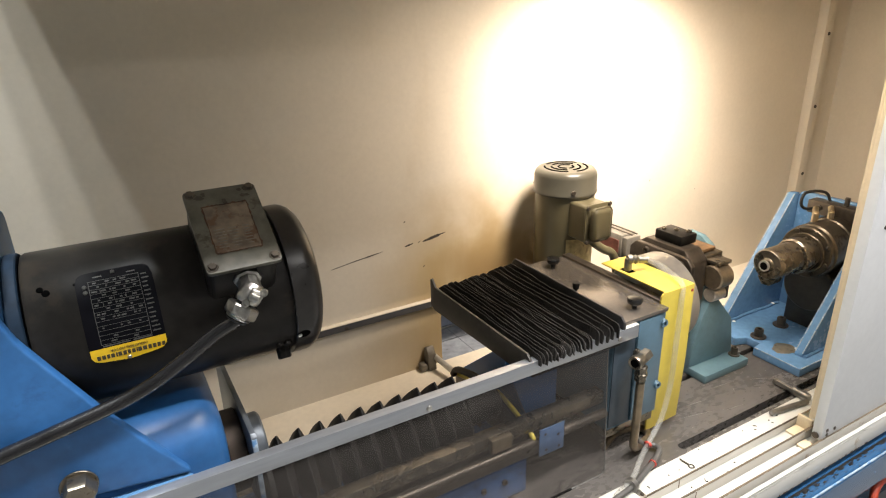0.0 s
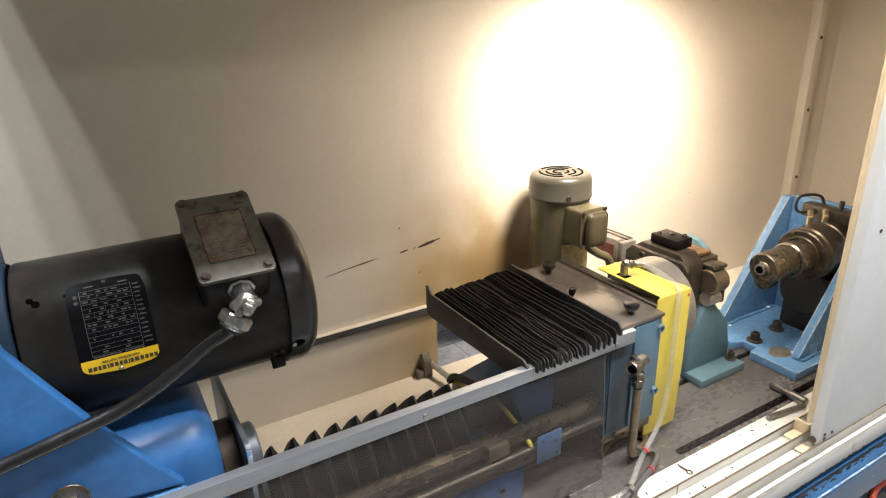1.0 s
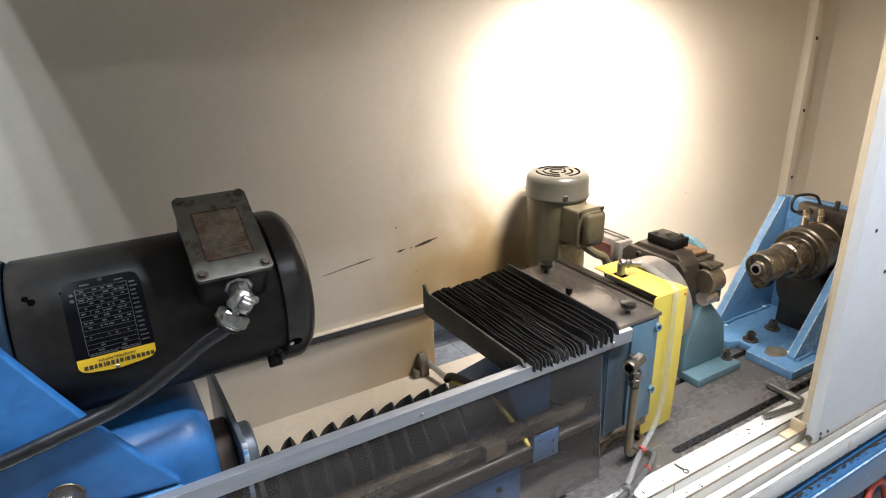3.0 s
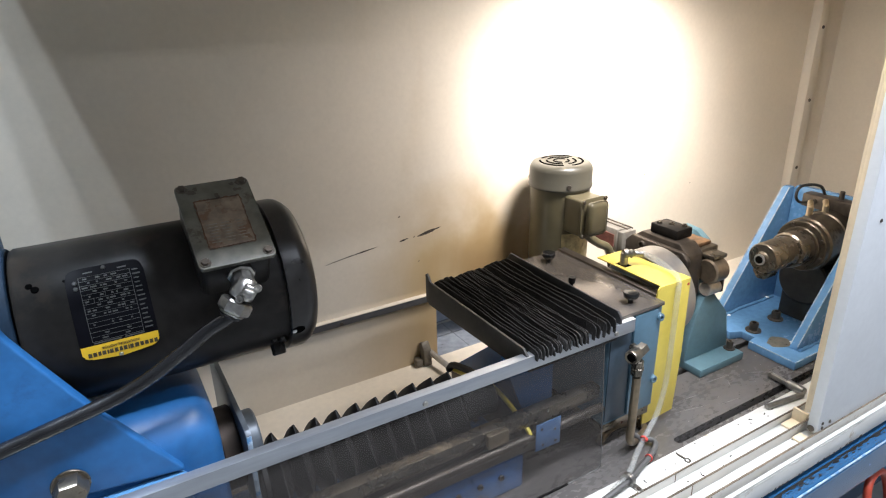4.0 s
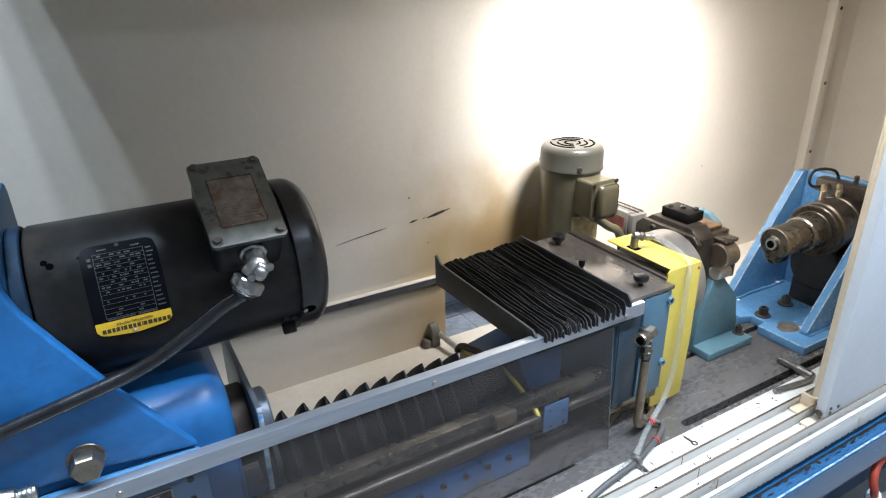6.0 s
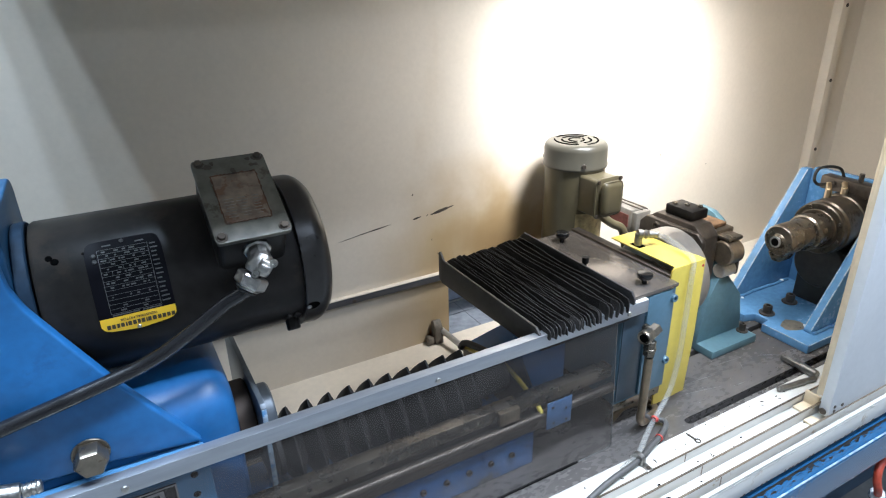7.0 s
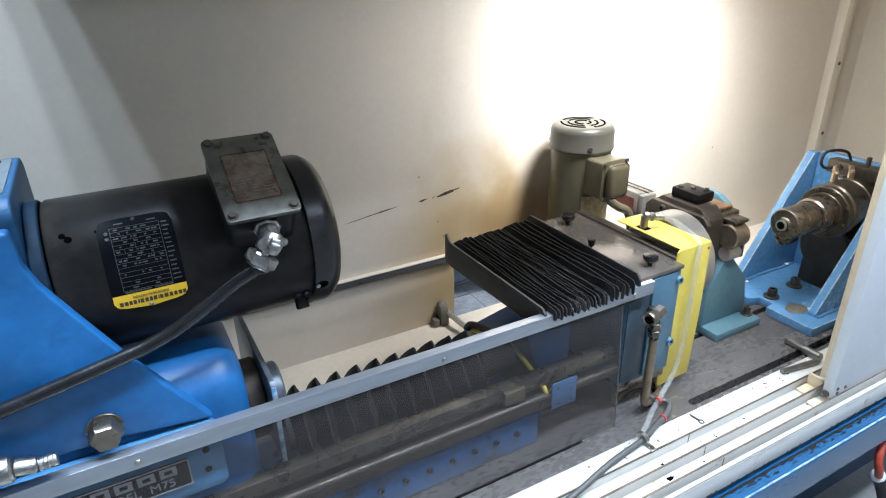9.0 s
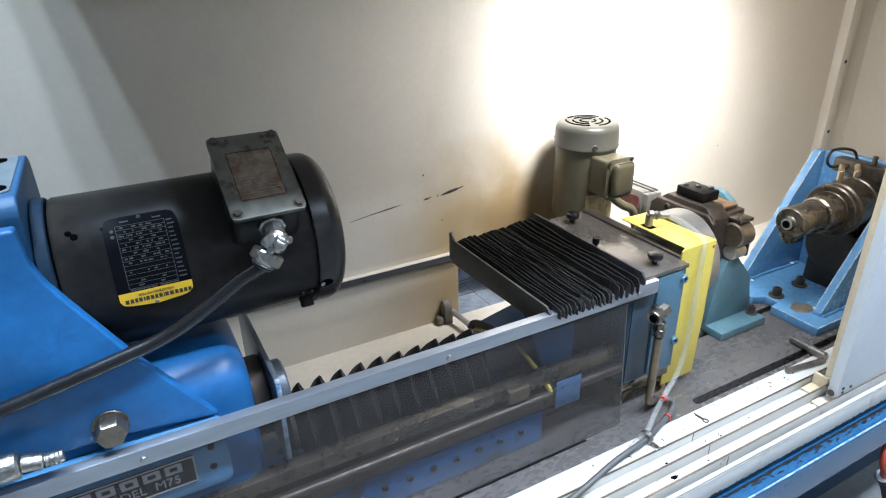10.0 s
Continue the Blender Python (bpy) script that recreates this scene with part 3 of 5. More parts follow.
part("sill", box((-1.2, 0.640, 0.520), (2.6, 0.799, 0.577), 0.002), SILL, track)
part("inner_ledge", box((-1.2, 0.7455, 0.5772), (2.6, 0.7992, BEDZ + 0.004), 0.0015), SILL, track)
part("dirty_edge", box((-1.2, 0.7448, BEDZ + 0.0005), (2.6, 0.7480, BEDZ + 0.0046), 0.0005), SILLDIRT, track)
for y in (0.6995, 0.6555):
    part("guide_fin", box((-1.2, y - 0.0025, 0.5772), (2.6, y + 0.0025, 0.606), 0.0005), SILLFACE, track)
    part("dirty_edge", box((-1.2, y - 0.0023, 0.6062), (2.6, y + 0.0030, 0.6072), 0.0003), SILLDIRT, track)
for x, y in ((1.035, 0.7452), (1.033, 0.6967), (1.042, 0.6527)):
    part("joint", box((x, y - 0.0004, 0.578), (x + 0.0025, y + 0.0002, 0.6058)), SILLDIRT, track)
part("front_lip", box((-1.2, 0.6402, 0.5772), (2.6, 0.6465, 0.5840), 0.001), SILL, track)
random.seed(21)
for i in range(26):
    x = random.uniform(0.75, 1.45)
    y = random.choice((random.uniform(0.757, 0.795), random.uniform(0.757, 0.795), random.uniform(0.705, 0.740), random.uniform(0.662, 0.692)))
    z = BEDZ + 0.0042 if y > 0.752 else 0.5773
    w, h, a = random.uniform(0.002, 0.007), random.uniform(0.001, 0.0025), random.uniform(0, 180)
    chip_poly = [(w * math.cos(radians(60 * k)) * random.uniform(0.5, 1.1), h * math.sin(radians(60 * k)) * random.uniform(0.5, 1.1)) for k in range(6)]
    part("metal_chip", moved(slab(chip_poly, "z", 0.0, 0.0012), pose(x, y, z, 0, 0, a)), DIRT, track)
for i in range(46):
    x = 0.70 + i * 0.021 + random.uniform(-0.008, 0.008)
    w, h = random.uniform(0.002, 0.012), random.uniform(0.002, 0.007)
    part("paint_chip", slab([(x - w, 0.5205), (x + w, 0.5205), (x + w * random.uniform(0.2, 0.9), 0.5205 + h), (x - w * random.uniform(0.2, 0.9), 0.5205 + h * random.uniform(0.5, 1))], "y", 0.6392, 0.6398), DIRT, track)

for i in range(40):
    x = 0.70 + i * 0.024 + random.uniform(-0.006, 0.006)
    w, h = random.uniform(0.006, 0.016), random.uniform(0.003, 0.008)
    part("worn_patch", slab([(x - w, 0.5765), (x + w, 0.5765), (x + w * random.uniform(0.5, 1), 0.5765 - h), (x - w * random.uniform(0.5, 1), 0.5765 - h)], "y", 0.6394, 0.6399), SILL, track)

for x, y, r in ((0.913, 0.685, 0.0095), (0.930, 0.7246, 0.0042), (1.112, 0.7253, 0.003), (1.02, 0.6834, 0.003), (1.225, 0.735, 0.003)):
    part("grease_spot", slab([(x + r * math.cos(radians(a)) * random.uniform(0.7, 1.5), y + 0.6 * r * math.sin(radians(a)) * random.uniform(0.7, 1.1)) for a in range(0, 360, 40)], "z", 0.5773, 0.5785), SHADEGREASE, track)
door = thing("sliding_door", (1.7, 0.68, 0.6), "white sheet metal sliding door with a tan inner frame, partly open", "door")
part("outer_skin", box((1.448, 0.657, 0.600), (2.6, 0.683, 2.05), 0.002), DOORWHITE, door)
part("inner_frame", box((1.453, 0.6835, 0.648), (2.6, 0.694, 2.05), 0.002), TAN, door, "tan inner frame")
part("inner_channel", box((1.460, 0.6945, 0.640), (2.6, 0.7040, 2.05), 0.002), TAN, door)
part("bottom_roller", rod((1.444, 0.672, 0.612), (1.4475, 0.672, 0.612), 0.009, 0.001, 16), DARKSTEEL, door)
part("guide_block", join(box((1.440, 0.705, 0.5775), (1.496, 0.743, 0.584), 0.001), box((1.484, 0.704, 0.584), (1.492, 0.743, 0.618), 0.001)), TAN, door)
part("guide_block", box((1.412, 0.660, 0.5775), (1.447, 0.695, 0.584), 0.001), TAN, door)
for x, z in ((1.466, 0.628), (1.468, 0.614), (1.500, 0.622), (1.506, 1.164), (1.594, 1.043)):
    part("rivet", rod((x, 0.657, z), (x, 0.6545, z), 0.005, 0.001, 12), DARKSTEEL, door)

# ---- guard with clear panel ----
guard = thing("clear_guard", (0.3, 0.871, BEDZ), "clear acrylic guard panel under an aluminium angle bar", "machine guard")
part("top_bar", join(box((-0.9, 0.868, 0.940), (0.988, 0.871, 0.967), 0.001), box((-0.9, 0.868, 0.9665), (0.988, 0.888, 0.970), 0.001)), ALU, guard, "aluminium angle bar")
# White strip stands in for lamp light on the aluminium bar's end.
part("lit_end_strip", box((0.948, 0.8685, 0.9702), (0.988, 0.8885, 0.9722), 0.0006), WHITE, guard, "white strip painted as lamp light on the bar's end")
LEAN = Matrix(((1, 0, 0, 0), (0, 1, 0.06, -0.057), (0, 0, 1, 0), (0, 0, 0, 1)))
pane = part("panel", moved(slab(rounded(-0.9, 0.604, 0.901, 0.966, 0.010), "y", 0.8715, 0.8765), LEAN), PLEXI, guard, "clear acrylic panel, smeared")
pane.visible_shadow = False
part("panel_edge", moved(sweep([(0.9018, 0.874, 0.938), (0.9018, 0.874, 0.75), (0.9018, 0.874, 0.622), (0.8995, 0.874, 0.610), (0.890, 0.874, 0.6040), (0.860, 0.874, 0.6036), (0.800, 0.874, 0.6036)], 0.0013, 6, 3), LEAN), PANELEDGE, pane, "pale cut edge")
# Dark line: the contact gap's shade under the panel, put into colour.
part("gap_shade", moved(box((-0.89, 0.8713, 0.6026), (0.80, 0.8767, 0.6050), 0.0004), LEAN), SHADEGREASE, pane, "dark line painted as shade in the gap under the panel")
for x in (-0.62, -0.086, 0.447, 0.93):
    part("screw", lathe([(0, 0), (0.006, 0), (0.005, 0.003), (0, 0.004)], (x, 0.868, 0.951), (x, 0.86, 0.951), 14), CHROME, guard)

# ---- spindle head and motor ----
AX, AZ, AR, FR = 1.05, 1.196, 0.1245, 0.1345
motor = thing("electric_motor", (0.08, AX, AZ - AR), "large black electric motor with a yellow nameplate", "electric motor")


def on_motor(x, angle, r):
    """A point round the motor: angle in degrees from straight up, towards the open side."""
    a = radians(angle)
    return Vector((x, AX - r * math.sin(a), AZ + r * math.cos(a)))


part("shell", lathe([(0, 0), (0.112, 0), (AR - 0.003, 0.003), (AR, 0.008), (AR, 0.375), (0.11, 0.385), (0, 0.385)], (-0.132, AX, AZ), (0.3, AX, AZ), 96), BLACK, motor)
part("fan_cover", lathe([(AR, 0), (FR - 0.001, 0), (FR, 0.001), (FR, 0.026), (FR - 0.002, 0.034), (FR - 0.007, 0.042), (FR - 0.016, 0.050), (FR - 0.030, 0.0555), (0.06, 0.058), (0, 0.058)], (0.234, AX, AZ), (0.4, AX, AZ), 96), FANBLACK, motor)
hole_turn = Matrix.Translation(on_motor(0.2385, 114.5, 0)) @ Matrix.Diagonal((1.35, 1, 1, 1)) @ Matrix.Translation(-on_motor(0.2385, 114.5, 0))
part("screw_recess", moved(rod(on_motor(0.2435, 114.5, 0.130), on_motor(0.2435, 114.5, FR + 0.0004), 0.0085, 0, 24), hole_turn), SHADEGREASE, motor)
part("screw", rod(on_motor(0.2385, 115.0, FR - 0.001), on_motor(0.2385, 115.0, FR + 0.0022), 0.0040, 0.001, 12), CHROME, motor)
for x, a, r in ((-0.1065, 39.0, 0.0045), (-0.1, 42.2, 0.0052), (-0.064, 40.0, 0.0022)):
    part("shell_bolt", rod(on_motor(x, a, AR - 0.001), on_motor(x, a, AR + 0.0010), r, 0.0005, 12), SHADEGREASE, motor)
part("drain_plug", join(rod(on_motor(0.216, 138, 0.115), on_motor(0.216, 140, 0.143), 0.012, 0.002, 8), rod(on_motor(0.208, 127, 0.122), on_motor(0.208, 127, 0.130), 0.006, 0.002, 6), rod(on_motor(0.222, 127, 0.122), on_motor(0.222, 127, 0.131), 0.007, 0.002, 6)), BLACK, motor)
TILT = 32.7
conduit = Matrix.Translation((0.1605, 0, 0)) @ Matrix.Translation((0, AX, AZ)) @ Matrix.Rotation(radians(TILT), 4, "X")
box_part = part("conduit_box", moved(slab(rounded(-0.0525, -0.077, 0.0525, 0.079, 0.012), "z", 0.095, 0.1665, 0.002), conduit), BLACK, motor)
part("cover", moved(slab(rounded(-0.056, -0.0838, 0.056, 0.082, 0.008), "z", 0.167, 0.1745, 0.002), conduit), BOXGREY, box_part, "grey cast cover")
part("data_label", moved(slab(rounded(-0.034, -0.051, 0.034, 0.044, 0.004), "z", 0.1747, 0.1755), conduit), RUST, box_part, "rusty data label")
random.seed(5)
for x0, y0, x1, y1 in ((-0.034, -0.051, 0.034, -0.051), (0.034, -0.051, 0.034, 0.044), (0.034, 0.044, -0.034, 0.044), (-0.034, 0.044, -0.034, -0.051)):
    n = 22
    line = [Vector((x0 + (x1 - x0) * k / n, y0 + (y1 - y0) * k / n)) for k in range(n + 1)]
    side = Vector((-(y1 - y0), x1 - x0)).normalized()
    outer = [tuple(p - side * random.choice((0.0003, 0.001, 0.0022)) * random.uniform(0.5, 1.2)) for p in line]
    inner = [tuple(p + side * random.uniform(0.0003, 0.0017)) for p in line]
    part("rust_edge", moved(slab(outer + inner[::-1], "z", 0.1755, 0.1759), conduit), RUSTEDGE, box_part)
for cx, cy, w, h in ((-0.034, 0.064, 0.009, 0.006), (0.036, 0.058, 0.010, 0.004), (0.044, 0.073, 0.010, 0.008), (-0.045, 0.072, 0.010, 0.009), (0.002, 0.049, 0.006, 0.007), (-0.026, 0.071, 0.004, 0.005), (0.030, 0.071, 0.005, 0.004)):
    blot = [(cx + w * math.cos(radians(a)) * random.uniform(0.45, 1.1), cy + h * math.sin(radians(a)) * random.uniform(0.45, 1.1)) for a in range(0, 360, 30)]
    part("grime_spot", moved(slab(blot, "z", 0.1746, 0.1750), conduit), DIRT, box_part)
for col in range(3):
    for row in range(7):
        w = random.uniform(0.004, 0.009)
        cx, cy = -0.020 + col * 0.020, -0.041 + row * 0.0058
        part("print_bar", moved(box((cx - w, cy, 0.1756), (cx + w, cy + 0.0015, 0.1758)), conduit), LABELPRINT, box_part)
for sx in (-1, 1):
    for y in (-0.0730, 0.0730):
        part("screw", moved(join(rod((sx * 0.0457, y, 0.1745), (sx * 0.0457, y, 0.1757), 0.0085, 0.0005, 20), hexhead((sx * 0.0457, y, 0.1757), (sx * 0.0457, y, 0.1800), 0.0062, False)), conduit), DARKSTEEL, box_part)
# Angled zinc connector: collar on the box, elbow, clamp with two screws and a hexagon nut.
fit_at = conduit @ Vector((0.0035, -0.077, 0.138))
c1 = Vector((0.1610, 0.880, 1.2580))
c2 = Vector((0.1395, 0.876, 1.2300))
fall = (c2 - c1).normalized()
connector = part("cable_connector", join(lathe([(0, 0), (0.0205, 0), (0.0215, 0.003), (0.0205, 0.007), (0.017, 0.009), (0.017, 0.03), (0, 0.03)], fit_at, c1, 8), lathe([(0, -0.017), (0.012, -0.015), (0.0185, -0.006), (0.0185, 0.012), (0.017, 0.016), (0.0, 0.016)], c1, c2, 12)), CHROME, motor, "zinc cable connector")
turn = (c2 - c1).to_track_quat("Z", "Y").to_matrix().to_4x4()
part("clamp_bar", moved(join(box((-0.023, -0.007, -0.005), (0.023, 0.009, 0.006), 0.003, 3), box((-0.009, -0.011, -0.010), (0.009, 0.009, 0.009), 0.003, 3)), Matrix.Translation(c1 + fall * 0.004 + Vector((0.004, -0.016, 0.004))) @ turn @ pose(0, 0, 0, 0, 0, 25)), CHROME, connector)
part("clamp_nut", join(rod(c1 + fall * 0.020, c2 + fall * 0.004, 0.0245, 0.003, 6), rod(c2 + fall * 0.004, c2 + fall * 0.008, 0.019, 0.002, 20)), CHROME, connector)
for k in (-1, 1):
    q = c1 + fall * 0.004 + Vector((0.014 * k + 0.003, -0.021, 0.005 * k + 0.003))
    part("clamp_screw", hexhead(q, q + Vector((-0.002, -0.007, 0.002)), 0.0058), CHROME, connector)
part("bushing", rod(c2 + fall * 0.007, c2 + fall * 0.013, 0.0165, 0.003, 20), RUBBER, connector, "black rubber bushing")

# Nameplate: a curved sheet on the shell, lettered upside down.
PLATE_X0, PLATE_X1, PLATE_A0, PLATE_A1 = -0.064, 0.0378, 33.5, 86.2


def curved(x0, x1, a0, a1, r, n=10):
    bm = bmesh.new()
    rows = [[bm.verts.new(on_motor(x, a0 + (a1 - a0) * i / n, rr)) for x in (x0, x1) for rr in (r - 0.0006, r)] for i in range(n + 1)]
    for p, q in zip(rows, rows[1:]):
        bm.faces.new((p[1], p[3], q[3], q[1])), bm.faces.new((p[0], q[0], q[2], p[2]))
        bm.faces.new((p[0], p[1], q[1], q[0])), bm.faces.new((p[2], q[2], q[3], p[3]))
    bm.faces.new((rows[0][0], rows[0][2], rows[0][3], rows[0][1])), bm.faces.new((rows[-1][0], rows[-1][1], rows[-1][3], rows[-1][2]))
    bmesh.ops.recalc_face_normals(bm, faces=bm.faces[:])
    return bm


def round_topped(x0, x1, a0, a1, r, n=32):
    """The black sheet: straight below, with round corners above."""
    bm = bmesh.new()
    cols = []
    for i in range(n + 1):
        u = 2 * i / n - 1
        top = a0 + 9.0 * (1 - max(0.0, 1 - abs(u) ** 9) ** 0.5)
        cols.append([bm.verts.new(on_motor(x0 + (x1 - x0) * i / n, top + (a1 - top) * k / 8, rr)) for rr in (r, r - 0.0006) for k in range(9)])
    for p, q in zip(cols, cols[1:]):
        for k in range(8):
            bm.faces.new((p[k], p[k + 1], q[k + 1], q[k])), bm.faces.new((p[k + 9], q[k + 9], q[k + 10], p[k + 10]))
        bm.faces.new((p[0], q[0], q[9], p[9])), bm.faces.new((p[8], p[17], q[17], q[8]))
    for c in (cols[0], cols[-1]):
        bm.faces.new(c[:9] + c[9:][::-1])
    bmesh.ops.recalc_face_normals(bm, faces=bm.faces[:])
    return bm


plate = part("nameplate", round_topped(PLATE_X0, PLATE_X1, PLATE_A0, PLATE_A1, AR + 0.0014), NAMEBLACK, motor, "black and yellow nameplate")


def rounded_band(x0, x1, a0, r, n=32):
    """The plate's foot: straight above, rounded corners and a slight bow below."""
    bm = bmesh.new()
    cols = []
    for i in range(n + 1):
        u = 2 * i / n - 1
        a1 = 91.8 + 4.4 * max(0.0, 1 - abs(u) ** 8) ** 0.6 + 2.2 * (1 - abs(u)) ** 1.3
        cols.append([bm.verts.new(on_motor(x0 + (x1 - x0) * i / n, a, rr)) for rr in (r, r - 0.0006) for a in (a0, a0 + (a1 - a0) * 0.5, a1)])
    for p, q in zip(cols, cols[1:]):
        for k in (0, 1):
            bm.faces.new((p[k], p[k + 1], q[k + 1], q[k])), bm.faces.new((p[k + 3], q[k + 3], q[k + 4], p[k + 4]))
        bm.faces.new((p[0], q[0], q[3], p[3])), bm.faces.new((p[2], p[5], q[5], q[2]))
    bm.faces.new((cols[0][0], cols[0][3], cols[0][4], cols[0][5], cols[0][2], cols[0][1]))
    bm.faces.new((cols[-1][0], cols[-1][1], cols[-1][2], cols[-1][5], cols[-1][4], cols[-1][3]))
    bmesh.ops.recalc_face_normals(bm, faces=bm.faces[:])
    return bm


part("brand_band", rounded_band(PLATE_X0 + 0.0005, PLATE_X1 - 0.0005, 86.4, AR + 0.0014), NAMEYELLOW, plate, "yellow band")
RULE_X0, RULE_X1 = -0.0475, 0.0190
for i in range(15):
    a = 40.5 + 3.1 * i
    part("rule", curved(RULE_X0, RULE_X1, a, a + 0.22, AR + 0.0017, 1), PRINT, plate)
    x = RULE_X0 + random.uniform(0.002, 0.02)
    while i < 14 and x < RULE_X1 - 0.008 and i not in (9, 11):
        w = random.uniform(0.002, 0.008)
        part("print_bar", curved(x, min(x + w, RULE_X1 - 0.001), a + 1.1, a + 2.1, AR + 0.0016, 1), PRINT if i in (4, 5, 6, 7) else DIMPRINT, plate)
        x += w + random.uniform(0.001, 0.012 if i < 9 else 0.030)
    if i < 14:
        part("print_bar", curved(RULE_X1 + 0.003, RULE_X1 + 0.003 + random.uniform(0.006, 0.012), a + 0.8, a + 1.7, AR + 0.0016, 1), DIMPRINT, plate)
    if i in (2, 4, 5, 6, 7):
        for _ in range(random.choice((1, 2))):
            x = random.uniform(RULE_X0 + 0.012, RULE_X1 - 0.012)
            part("rule", curved(x, x + 0.0006, a, a + 3.1, AR + 0.0017, 1), PRINT, plate)
for x in (RULE_X0, RULE_X1):
    part("rule", curved(x, x + 0.0007, 40.5, 84.1, AR + 0.0017, 6), PRINT, plate)
for x0, x1, a in ((-0.040, -0.028, 37.2), (0.004, 0.016, 37.6), (-0.046, -0.010, 84.7), (-0.006, 0.020, 84.7)):
    part("print_bar", curved(x0, x1, a, a + 0.9, AR + 0.0016, 1), DIMPRINT, plate)
x = PLATE_X0 + 0.0075
for w in (0.006, 0.006, 0.005, 0.006, 0.003, 0.006, 0.006, 0.005, 0.006, 0.002, 0.006, 0.007, 0.006, 0.006, 0.006, 0.006):
    part("brand_block", curved(x, x + w * 0.78, 91.3, 94.3, AR + 0.0018, 2), DARKPRINT, plate)
    x += w + 0.0003
for x, a in ((-0.0155, 96.6), (-0.0133, 36.0), (-0.0525, 44.0), (-0.0525, 48.0)):
    part("rivet", rod(on_motor(x, a, AR + 0.001), on_motor(x, a, AR + 0.0034), 0.0032, 0.001, 12), CHROME if a > 90 else DULLRIVET, plate)
a = radians(88.9)
facing = Matrix(((-1, 0, 0), (0, -math.cos(a), -math.sin(a)), (0, -math.sin(a), math.cos(a)))).to_4x4()
words("plate_words", "INDUSTRIAL MOTOR", 0.0052, Matrix.Translation(on_motor(-0.013, 88.9, AR + 0.002)) @ facing, DARKPRINT, plate)

head = thing("spindle_head", (-0.2, 1.0, 0.62), "blue painted drilling head casting under the motor", "drill head")
# Belt cover behind the motor's end, with a dusty top face
part("motor_flange", rod((-0.151, AX, AZ), (-0.1325, AX, AZ), AR + 0.002, 0.002, 72), FLANGEDARK, head, "dusty blue flange with shade put into its colour")
shoulder = [(1.190 + 0.03 * math.cos(radians(a)), 1.33 + 0.03 * math.sin(radians(a))) for a in range(0, 91, 15)] + [(0.985 + 0.03 * math.cos(radians(a)), 1.33 + 0.03 * math.sin(radians(a))) for a in range(90, 181, 15)]
part("belt_cover", slab([(0.955, 0.70), (1.220, 0.70)] + shoulder, "x", -0.37, -0.1515, 0.008, 4), COVERBLUE, head)
part("cover_top", slab(rounded(-0.36, 0.990, -0.160, 1.186, 0.010), "z", 1.3602, 1.3614, 0.0004), DUSTYGREY, head, "dusty grey top face")
for x, y in ((-0.180, 1.010), (-0.190, 1.168)):
    part("screw_hole", lathe([(0, 0), (0.016, 0), (0.016, 0.0012), (0.0135, 0.0012), (0.0125, 0.0006), (0, 0.0006)], (x, y, 1.3612), (x, y, 1.5), 24), SHADEGREASE, head)
# Sloping side gusset in front of the motor's foot
part("side_cover", slab([(-0.37, 0.985), (-0.1056, 0.980), (0.0335, 0.9630), (0.030, 0.972), (-0.0074, 1.0245), (-0.0559, 1.0987), (-0.1156, 1.2053), (-0.1404, 1.2509), (-0.152, 1.285), (-0.156, 1.335), (-0.37, 1.335)], "y", 0.902, 0.926, 0.006, 3), BLUE, head)
body_profile = [(0.915, 0.64), (1.19, 0.64)] + [(1.12 + 0.07 * math.cos(radians(a)), 0.98 + 0.07 * math.sin(radians(a))) for a in range(0, 91, 15)] + [(0.985 + 0.07 * math.cos(radians(a)), 0.98 + 0.07 * math.sin(radians(a))) for a in range(90, 181, 15)]


def lofted(profile, centre, sections):
    """A casting with one profile along x, drawn in towards its end; sections of (x, inset)."""
    bm = bmesh.new()
    rings = []
    for x, inset in sections:
        ring = []
        for y, z in profile:
            way = Vector((y - centre[0], z - centre[1]))
            way = way * (1 - inset / way.length)
            ring.append(bm.verts.new((x, centre[0] + way.x, centre[1] + way.y)))
        rings.append(ring)
    n = len(profile)
    for a, b in zip(rings, rings[1:]):
        for k in range(n):
            bm.faces.new((a[k], a[(k + 1) % n], b[(k + 1) % n], b[k]))
    bm.faces.new(rings[0]), bm.faces.new(rings[-1])
    bmesh.ops.recalc_face_normals(bm, faces=bm.faces[:])
    return bm


part("body", lofted(body_profile, (1.0525, 0.845), [(-0.36, 0), (0.040, 0), (0.058, 0.002), (0.074, 0.008), (0.086, 0.018), (0.093, 0.030), (0.096, 0.044), (0.098, 0.060)]), BLUE, head)
part("front_panel", slab(rounded(-0.40, 0.826, 0.0365, 0.960, 0.016), "y", 0.898, 0.914, 0.003), PANELBLUE, head, "lighter blue front panel")
part("retaining_ring", rod((0.0985, 1.05, 0.87), (0.1335, 1.05, 0.87), 0.078, 0.004, 48), RUSTDARK, head, "rusty dark ring")
part("bolt", join(rod((-0.118, 0.9015, 1.008), (-0.118, 0.898, 1.008), 0.026, 0.001, 24), hexhead((-0.118, 0.898, 1.008), (-0.118, 0.870, 1.008), 0.0235, False)), BROWNSTEEL, head, "oily brown hexagon bolt")
